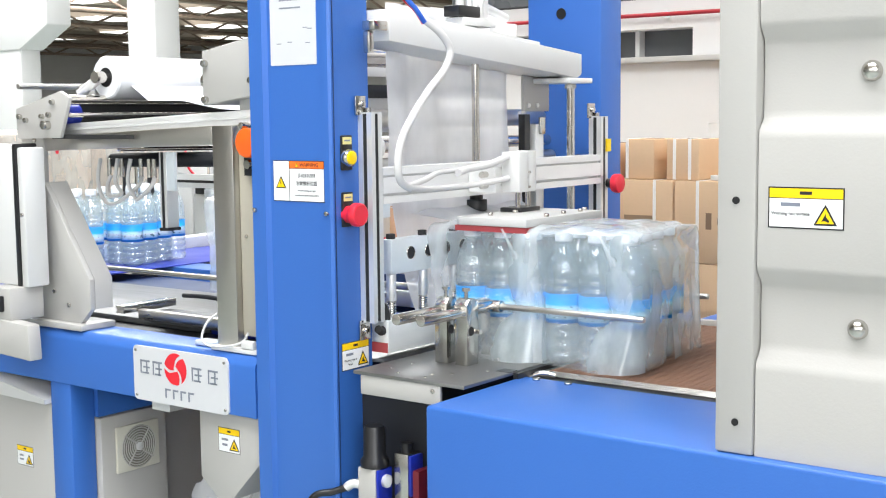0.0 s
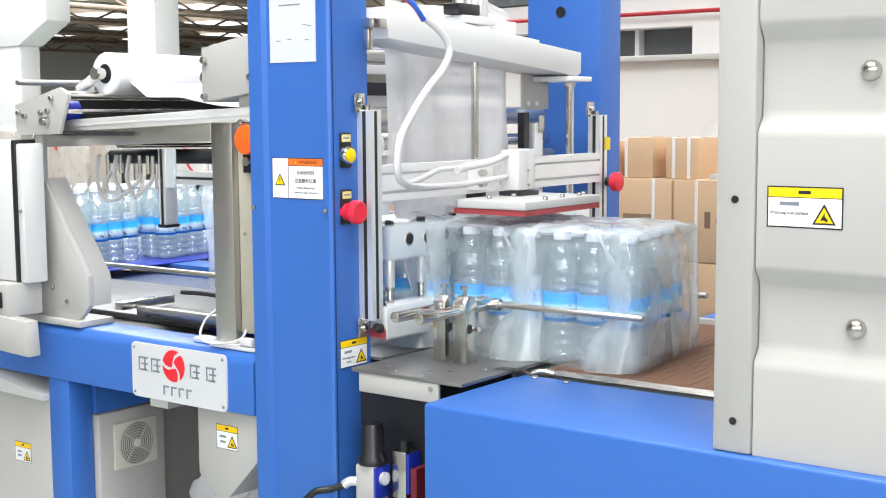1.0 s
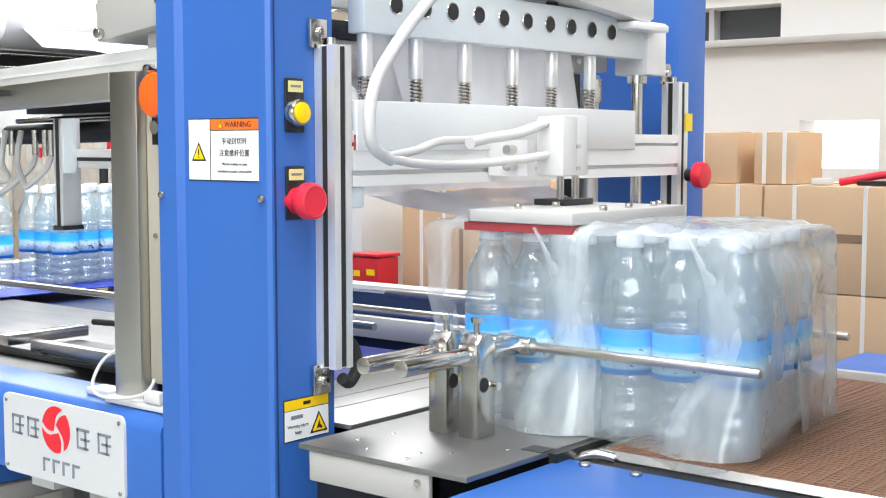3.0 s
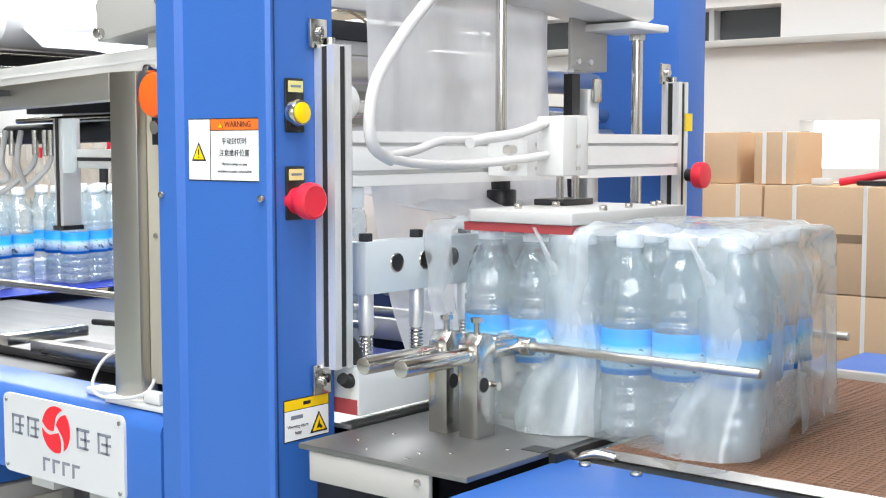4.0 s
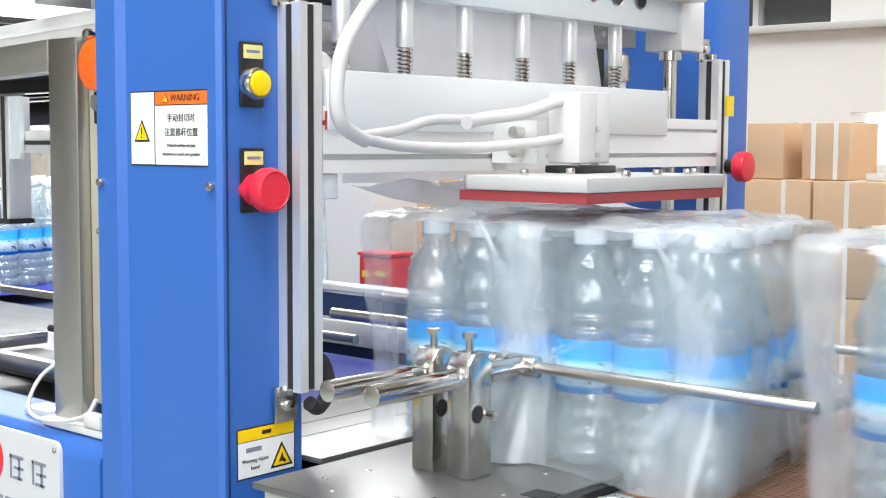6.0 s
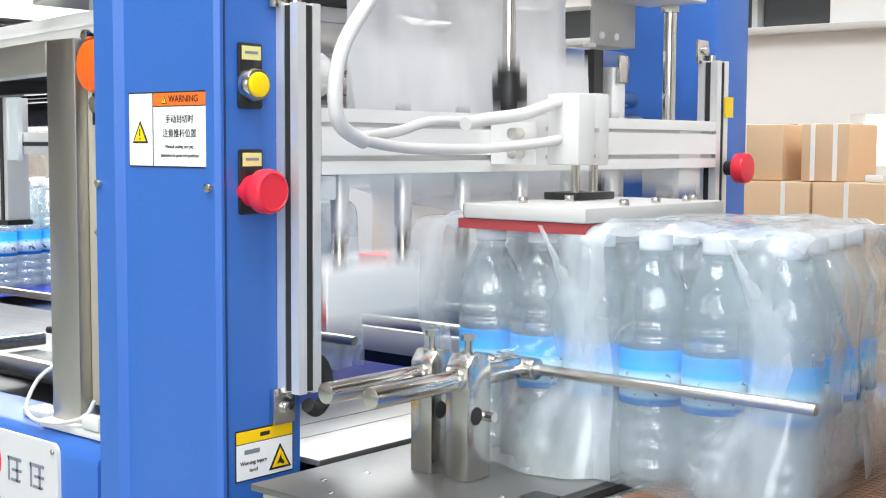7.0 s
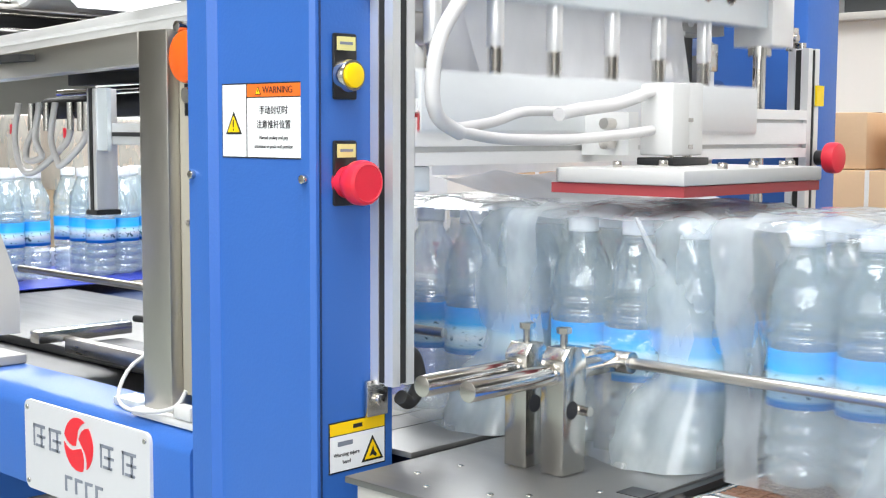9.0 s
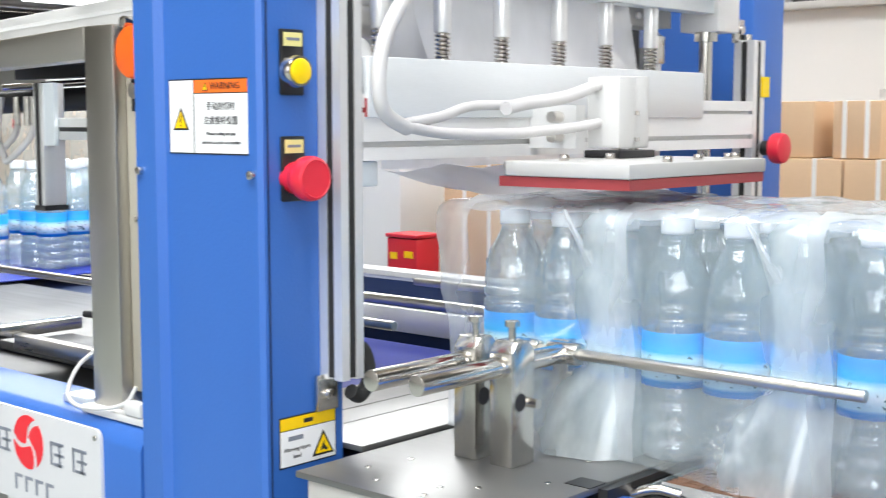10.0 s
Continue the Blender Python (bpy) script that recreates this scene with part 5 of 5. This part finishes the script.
def background_things():
    y = 1.70
    for x0 in (-0.99, -0.70, -0.41, -0.12, 0.17, 0.46):
        for k, (z0, z1) in enumerate(((0.45, 0.70), (0.702, 0.945), (0.947, 1.176))):
            carton(x0 + 0.17, x0 + 0.455, y, y + 0.4, z0, z1, (0.25, 0.8), "strapped brown cardboard carton in a stack", k == 2)
    p = thing("pallet", -0.1, 1.9, 0.0, "wooden pallet base under the carton stack", "pallet")
    part("deck", box(-0.85, 0.95, y - 0.02, y + 0.42, 0.40, 0.449), CARTON, p)
    for x in (-0.8, 0.0, 0.8):
        part("block", box(x - 0.06, x + 0.06, y, y + 0.4, 0.0, 0.3995), CARTON, p)
    carton(-0.405, -0.315, y + 0.02, y + 0.16, 1.1775, 1.292, (0.05,), "brown cardboard carton on top of a stack")
    carton(-0.275, -0.175, y + 0.02, y + 0.16, 1.1775, 1.292, (0.25, 0.72), "strapped brown cardboard carton on top of a stack")
    carton(-0.55, -0.44, y + 0.02, y + 0.16, 1.1775, 1.28, (0.3, 0.7), "brown cardboard carton on top of a stack")
    carton(0.04, 0.18, y + 0.06, y + 0.22, 1.1775, 1.225, (0.3, 0.7), "low brown carton on top of a stack")
    carton(0.21, 0.36, y + 0.06, y + 0.22, 1.1775, 1.30, (0.3, 0.7), "brown cardboard carton on top of a stack")
    t = thing("red_tool", -0.03, y + 0.05, 1.1775, "red and black hand tool lying on cartons", "tool")
    part("body", tube([(-0.085, y + 0.04, 1.184), (-0.04, y + 0.05, 1.192), (0.0, y + 0.06, 1.200), (0.05, y + 0.06, 1.200)], 0.0085), RED, t)
    part("grip", box(-0.045, 0.04, y + 0.03, y + 0.06, 1.1777, 1.188, 0.003), BLACK, t)
    w = thing("paper_slip", -0.12, y + 0.05, 1.1775, "small white box on the cartons", "box")
    part("box", box(-0.145, -0.108, y + 0.03, y + 0.06, 1.1775, 1.192, 0.002), WHITE, w)
    # seen under the rail: grey cabinet, red box, cartons
    g = thing("grey_cabinet", -1.4, 1.5, 0, "grey steel cabinet behind the machine", "cabinet")
    part("body", box(-1.75, -1.12, 1.35, 1.75, 0, 1.30, 0.004), GREYW, g)
    r = thing("red_box", -0.95, 1.22, 0.0, "red metal fire equipment box with pale marks", "box")
    part("body", box(-1.015, -0.93, 1.20, 1.27, 0.86, 1.010, 0.003), mat("red_enamel", (0.55, 0.01, 0.02), 0.4), r)
    part("lid", box(-1.018, -0.927, 1.197, 1.273, 1.011, 1.019, 0.002), mat("red_enamel", (0.6, 0.015, 0.03), 0.4), r)
    part("printed_bar", box(-0.965, -0.940, 1.1985, 1.1995, 0.970, 0.984), YPRINT, r)
    part("printed_bar", box(-1.005, -0.985, 1.1985, 1.1995, 0.966, 0.980), YPRINT, r)
    part("stand", box(-1.005, -0.94, 1.21, 1.26, 0, 0.8595), DARK, r)
    for x0, z0, z1 in ((-0.98, 0.62, 0.90), (-0.98, 0.901, 1.20), (-0.80, 0.62, 0.88), (-0.80, 0.881, 1.14)):
        carton(x0, x0 + 0.17, 1.34, 1.62, z0, z1, (0.35, 0.75), "strapped brown cardboard carton behind the machine")
    q = thing("pallet", -0.8, 1.5, 0, "wooden pallet base under the carton stack", "pallet")
    part("deck", box(-1.0, -0.6, 1.33, 1.64, 0.57, 0.619), CARTON, q)
    for x in (-0.97, -0.65):
        part("block", box(x - 0.03, x + 0.03, 1.34, 1.62, 0, 0.5695), CARTON, q)
    # pale wrapped goods and cartons far behind the infeed
    random.seed(4)
    for k in range(7):
        x = -5.4 + 0.44 * k
        z1 = 1.29 + 0.06 * random.random()
        s = thing("goods_stack", x, 2.2, 0, "stack of cartons wrapped in pale film", "wrapped pallet", "wrapped pallets")
        part("pallet", box(x, x + 0.41, 2.0, 2.4, 0, 0.12, 0.004), CARTON, s)
        for j in range(4):
            z0 = 0.121 + j * (z1 - 0.121) / 4
            part("carton", box(x, x + 0.41, 2.0, 2.4, z0, z0 + (z1 - 0.121) / 4 - 0.002, 0.004), mat("pale_carton", (0.74, 0.60, 0.50), 0.7, 0, 0.1) if j % 2 else CARTON, s)
        part("wrap", box(x - 0.004, x + 0.414, 1.995, 2.405, 0.13, z1 + 0.003, 0.008), FILM, s)
        part("red_label", box(x + 0.20, x + 0.22, 1.992, 1.994, z1 - 0.08, z1 - 0.04), RED, s)
    m = thing("infeed_pusher", -1.0, 0.75, 0.95, "pneumatic pusher block with valves by the infeed", "pusher")
    part("column", box(-1.15, -1.05, 0.72, 0.80, 0.9475, 1.22, 0.003), WHITE, m)
    part("valve", box(-1.02, -0.95, 0.71, 0.78, 1.10, 1.16, 0.003), BLACK, m)
    part("body", box(-1.04, -0.93, 0.72, 0.80, 0.9475, 1.099, 0.003), ALU, m)
    for k in range(4):
        part("cylinder", rod((-1.45 + 0.07 * k, 0.76, 1.00), (-1.45 + 0.07 * k, 0.76, 1.21), 0.014), CHROME if k % 2 else DARK, m)
    part("base", box(-1.5, -0.92, 0.71, 0.83, 0.9405, 0.9470), DARK, m)
    part("stand", box(-1.4, -1.0, 0.73, 0.81, 0.0, 0.9400), DARK, m)
    m.matrix_world = pose(-1.98, 1.55, 0.95)
    part("cable", tube([(-1.0, 0.70, 1.16), (-1.02, 0.68, 1.20), (-1.03, 0.68, 1.26)], 0.004), RED, m)


background_things()


# ---- water bottles and packs ----
def bottle_meshes():
    """Ribbed half-litre bottle with its cap and printed label; origin at the base."""
    prof = [(0.0, 0.003), (0.018, 0.0), (0.027, 0.001), (0.0312, 0.006), (0.0312, 0.016), (0.0283, 0.0195), (0.0283, 0.021), (0.0312, 0.0245), (0.0312, 0.033), (0.0283, 0.0365), (0.0283, 0.038), (0.0312, 0.0415), (0.0312, 0.050), (0.0283, 0.0535), (0.0283, 0.055), (0.0312, 0.0585), (0.0312, 0.064), (0.0303, 0.067), (0.0303, 0.118),
            (0.0312, 0.121), (0.0312, 0.127), (0.0280, 0.130), (0.0312, 0.133), (0.0312, 0.138), (0.0280, 0.141), (0.0308, 0.145), (0.0298, 0.156), (0.0275, 0.167), (0.0245, 0.176), (0.0205, 0.185), (0.0165, 0.192), (0.0138, 0.197), (0.0132, 0.201), (0.0150, 0.2015), (0.0150, 0.203), (0.0125, 0.204), (0.0125, 0.207)]
    def twist(k, z):
        return 1 + (0.16 * (0.5 - abs(math.sin(2 * math.pi * k / 32 * 4 + z * 75))) * max(0, min(1, (z - 0.142) / 0.01)) * max(0, min(1, (0.19 - z) / 0.02)))
    me = {}
    for name, b, m in (("bottle", lathe(prof, 32, twist), PET),
                       ("cap", lathe([(0.0, 0.2035), (0.0148, 0.2035), (0.0150, 0.206), (0.0150, 0.2185), (0.0140, 0.2205), (0.0, 0.2208)], 18), CAPM),
                       ("label_band", lathe([(0.0304, 0.068), (0.0309, 0.068), (0.0309, 0.117), (0.0304, 0.117)], 24), LABEL)):
        d = bpy.data.meshes.new(name)
        bmesh.ops.recalc_face_normals(b, faces=b.faces)
        if name == "label_band":
            for f in [f for f in b.faces if len(f.verts) > 4]:
                b.faces.remove(f)
        b.to_mesh(d)
        b.free()
        d.materials.append(m)
        for p in d.polygons:
            p.use_smooth = True
        me[name] = d
    return me


BOTTLE = bottle_meshes()
PITCH, ROW, SLIP = 0.0635, 0.0618, 0.0105


def film_sleeve(parent):
    """Loose film bag round three by four bottles: flat over the caps, closed in front, baggy at the foot, open behind."""
    b = bmesh.new()
    x0, x1 = -0.074, 2 * PITCH + 0.038
    y0, y1 = -0.037, 3 * ROW + 0.035
    z1 = 0.2245
    n_l = 34
    # outline of one cross-section, from the near foot over the top to the far foot
    sec = [(0.0, 0.0), (0.0, 0.15), (0.0, 0.3), (0.0, 0.45), (0.0, 0.6), (0.0, 0.74), (0.0, 0.86), (0.005, 0.93), (0.02, 0.975), (0.05, 0.995), (0.1, 1.0), (0.2, 1.0), (0.3, 1.0), (0.4, 1.0), (0.5, 1.0), (0.6, 1.0), (0.7, 1.0), (0.8, 1.0), (0.9, 1.0), (0.95, 0.995), (0.98, 0.975), (0.995, 0.93), (1.0, 0.86), (1.0, 0.7), (1.0, 0.5), (1.0, 0.3), (1.0, 0.15), (1.0, 0.0)]
    rings = []
    for i in range(n_l + 1):
        u = i / n_l
        x = x0 + (x1 - x0) * u
        row = []
        for k, (p, q) in enumerate(sec):
            y = y0 + (y1 - y0) * p
            z = 0.001 + (z1 - 0.001) * q
            # fine crumples everywhere, longer folds down the sides
            crease = noise.noise((x * 26, y * 22, z * 9)) * 0.0045 + noise.noise((x * 70, y * 60, z * 24)) * 0.0014
            if q >= 0.97:
                z += crease * 0.6 - 0.0025 * (1 - abs(math.cos(math.pi * x / PITCH))) * (1 - abs(math.cos(math.pi * (y / ROW))))
            else:
                sag = (1 - q) ** 2
                belly = 0.003 + sag * (0.010 + 0.026 * max(0, 1 - abs(u - 0.74) / 0.5))
                out = crease + belly
                y += -out if p < 0.5 else 0.5 * out
                if p < 0.5:
                    # drawn in where the guide rod presses
                    pinch = math.exp(-((z - 0.09) / 0.035) ** 2)
                    y += (-0.0340 - y) * pinch
            # slanted, uneven trailing hem
            xx = x + (0.030 * (1 - q) * (1 - u) ** 2 if p < 0.5 else 0) + (0.006 * noise.noise((k * 0.9, 4, 2)) if i == 0 else 0)
            if u > 0.88:
                f = ((u - 0.88) / 0.12) ** 2
                y += ((y0 + y1) / 2 - y) * 0.13 * f
                z -= 0.022 * f * q
                xx -= 0.008 * f * q + 0.030 * f * p
            row.append(b.verts.new((xx, y, z)))
        rings.append(row)
    for i, (a, d) in enumerate(zip(rings, rings[1:])):
        for k in range(len(sec) - 1):
            # the trailing end hangs slack behind the last bottles
            b.faces.new((a[k], a[k + 1], d[k + 1], d[k])).material_index = 1 if i < 6 else 0
    # leading face in soft folds
    edge = rings[-1]
    mid = Vector((x1 + 0.006, (y0 + y1) / 2, 0.09))
    last = edge
    for f in (0.82, 0.6, 0.35, 0.12):
        row = []
        for v in edge:
            q = mid.lerp(v.co, f)
            q.z = 0.001 if v.co.z < 0.01 else q.z
            q.x = x1 + 0.003 - 0.030 * (q.y - y0) / (y1 - y0) + 0.007 * noise.noise((q.y * 34, q.z * 12, 2.0)) + 0.004 * noise.noise((q.y * 80, q.z * 40, 5.0))
            row.append(b.verts.new(q))
        for k in range(len(sec) - 1):
            b.faces.new((last[k], last[k + 1], row[k + 1], row[k]))
        last = row
    # extra film sheet added over the caps; its haze paints the milky sheen
    top_haze = []
    for i in range(21):
        row = []
        for k in range(19):
            u, v = i / 20, k / 18
            x = x0 + 0.030 + (x1 - x0 - 0.040) * u - 0.030 * v * u
            y = y0 + 0.006 + (y1 - y0 - 0.012) * v
            row.append(b.verts.new((x, y, z1 + 0.0045 + 0.006 * noise.noise((x * 20, y * 20, 3.0)) + 0.0012 * noise.noise((x * 60, y * 50, 7.0)) - 0.010 * max(0, abs(v - 0.5) - 0.42) / 0.08 - 0.008 * max(0, u - 0.9) / 0.1)))
        top_haze.append(row)
    for i in range(20):
        for k in range(18):
            b.faces.new((top_haze[i][k], top_haze[i + 1][k], top_haze[i + 1][k + 1], top_haze[i][k + 1])).material_index = 1
    # gathered fold of film standing off the near side
    fold = []
    for i in range(13):
        u = i / 12
        row = []
        for j in range(9):
            v = j / 8
            z = 0.012 + (z1 - 0.014) * v
            lean = 0.050 * math.sin(math.pi * v * 0.9)
            row.append(b.verts.new((x0 + 0.146 + lean * 0.9 + 0.034 * u * (0.12 + 0.88 * math.sin(math.pi * v) ** 2), y0 + 0.0025 * math.exp(-((z - 0.09) / 0.035) ** 2) - (0.001 + 0.006 * math.sin(math.pi * u) * (1 - 0.6 * v) + 0.003 * noise.noise((u * 4, v * 6, 8))) * (1 - math.exp(-((z - 0.09) / 0.035) ** 2)), z)))
        fold.append(row)
    for i in range(12):
        for j in range(8):
            b.faces.new((fold[i][j], fold[i + 1][j], fold[i + 1][j + 1], fold[i][j + 1])).material_index = 1
    me = bpy.data.meshes.new("film_sleeve")
    b.to_mesh(me)
    b.free()
    me.materials.append(FILM)
    me.materials.append(SLACK)
    for p in me.polygons:
        p.use_smooth = True
    ob = new("film_sleeve", me)
    ob.parent = parent
    ob["label"] = "loose glossy clear shrink film sleeve"
    return ob


def first_pack():
    t = new("bottle_pack")
    t.empty_display_size = 0.05
    tagged(t, "twelve clear water bottles with blue labels in loose film", "bottle pack", "bottle packs")
    random.seed(11)
    for i in range(3):
        for j in range(4):
            o = new("bottle", BOTTLE["bottle"])
            o.parent = t
            o.matrix_local = pose(i * PITCH + random.uniform(-0.0006, 0.0006) - SLIP * j, j * ROW, 0, 0, 0, random.uniform(-40, 40))
            for nm in ("cap", "label_band"):
                q = new(nm, BOTTLE[nm])
                q.parent = o
    film_sleeve(t)
    return t


FRONT_Y, BED = 0.266, 0.9505
PACKS = [first_pack()]
for k in range(4):
    PACKS.append(copy_thing(PACKS[0], pose(0, FRONT_Y, BED)))
WAITING = [copy_thing(PACKS[0], pose(-1.62, 0.5, BED)) for k in range(4)]
for p in WAITING:
    # on the cross belt, not yet wrapped
    for c in [c for c in p.children if c.name.startswith("film_sleeve")]:
        bpy.data.objects.remove(c)
    tagged(p, "twelve unwrapped water bottles with blue labels on the belt", "bottle pack", "bottle packs")


# ---- what moves ----
def motions():
    """Jaw stroke, press stroke and the packs pushed along the line; x is that of the first bottle of each pack."""
    up = 0.295
    strokes = ((0, 0), (0.9, 0), (1.0, 0.02), (1.2, 0.1), (1.4, 0.215), (1.6, up), (3.05, up), (3.18, 0.2), (3.28, 0.05), (3.4, 0), (4.58, 0), (4.7, 0.02), (4.9, 0.1), (5.1, 0.22), (5.3, up), (6.80, up), (6.9, 0.215), (7.0, 0.115), (7.08, 0.03), (7.16, 0), (8.38, 0), (8.5, 0.025), (8.65, 0.1), (8.82, 0.21), (9.05, up), (10, up))
    walk(jaw, [(t, pose(0.02, 0.42, 1.126 + d)) for t, d in strokes])
    lift = 0.026
    presses = ((0, 0), (0.55, 0), (0.85, lift), (2.8, lift), (3.0, 0), (4.6, 0), (4.8, lift), (6.4, lift), (6.6, 0), (8.15, 0), (8.4, lift), (10, lift))
    walk(press, [(t, pose(0.15, 0.36, 1.18 + d)) for t, d in presses])
    s1, s2 = 0.093, 0.281
    lines = (
        ((0, s2), (1.75, s2), (2.0, 0.308), (2.3, 0.40), (2.6, 0.53), (2.9, 0.68), (3.4, 0.95), (5.0, 1.5), (7.0, 1.85), (10, 1.95)),
        ((0, s1), (1.85, s1), (2.0, 0.122), (2.2, 0.185), (2.4, 0.245), (2.6, 0.277), (2.75, s2), (5.35, s2), (5.6, 0.32), (6.0, 0.50), (6.5, 0.75), (7.0, 0.95), (8.5, 1.25), (10, 1.5)),
        ((0, -0.45), (0.25, -0.44), (0.9, -0.135), (1.5, -0.105), (1.8, -0.075), (2.0, -0.037), (2.2, 0.012), (2.4, 0.060), (2.6, 0.089), (2.75, s1), (5.55, s1), (5.75, 0.13), (6.0, 0.21), (6.25, 0.27), (6.4, s2), (8.65, s2), (9.0, 0.330), (9.3, 0.375), (9.7, 0.408), (10, 0.445)),
        ((0, -0.85, 0.60), (2.75, -0.85, 0.60), (3.1, -0.65, 0.40), (3.4, -0.46), (4.2, -0.44), (4.8, -0.14), (5.2, -0.115), (5.5, -0.10), (5.75, -0.06), (6.0, 0.02), (6.25, 0.08), (6.4, s1), (9.3, s1), (9.6, 0.170), (9.8, 0.232), (10, 0.258)),
        ((0, -1.25, 0.97), (2.8, -1.25, 0.97), (3.1, -1.05, 0.80), (3.4, -0.85, 0.62), (5.8, -0.85, 0.60), (6.2, -0.65, 0.40), (6.5, -0.46), (8.0, -0.44), (8.6, -0.145), (9.0, -0.115), (9.3, -0.07), (9.6, 0.0), (9.8, 0.050), (10, 0.072)),
    )
    for p, rows in zip(PACKS, lines):
        walk(p, [(r[0], pose(r[1], r[2] if len(r) > 2 else FRONT_Y, BED)) for r in rows])
    # the cross belt brings the next bottles at a steady pace
    steps = (
        ((0, 0.54), (2.7, 0.76), (3.2, 0.80), (3.5, 0.95), (10, 0.97)),
        ((0, 0.275), (2.7, 0.50), (3.8, 0.515), (5.7, 0.70), (10, 0.71)),
        ((0, -0.03), (2.7, 0.20), (3.8, 0.24), (5.7, 0.40), (7.5, 0.41), (8.6, 0.44), (10, 0.445)),
        ((0, -0.40), (2.7, -0.07), (3.8, -0.03), (5.7, 0.13), (7.5, 0.145), (10, 0.18)),
    )
    for p, rows in zip(WAITING, steps):
        walk(p, [(t, pose(-1.62, 1.13 * y + 0.20, BED)) for t, y in rows])


motions()
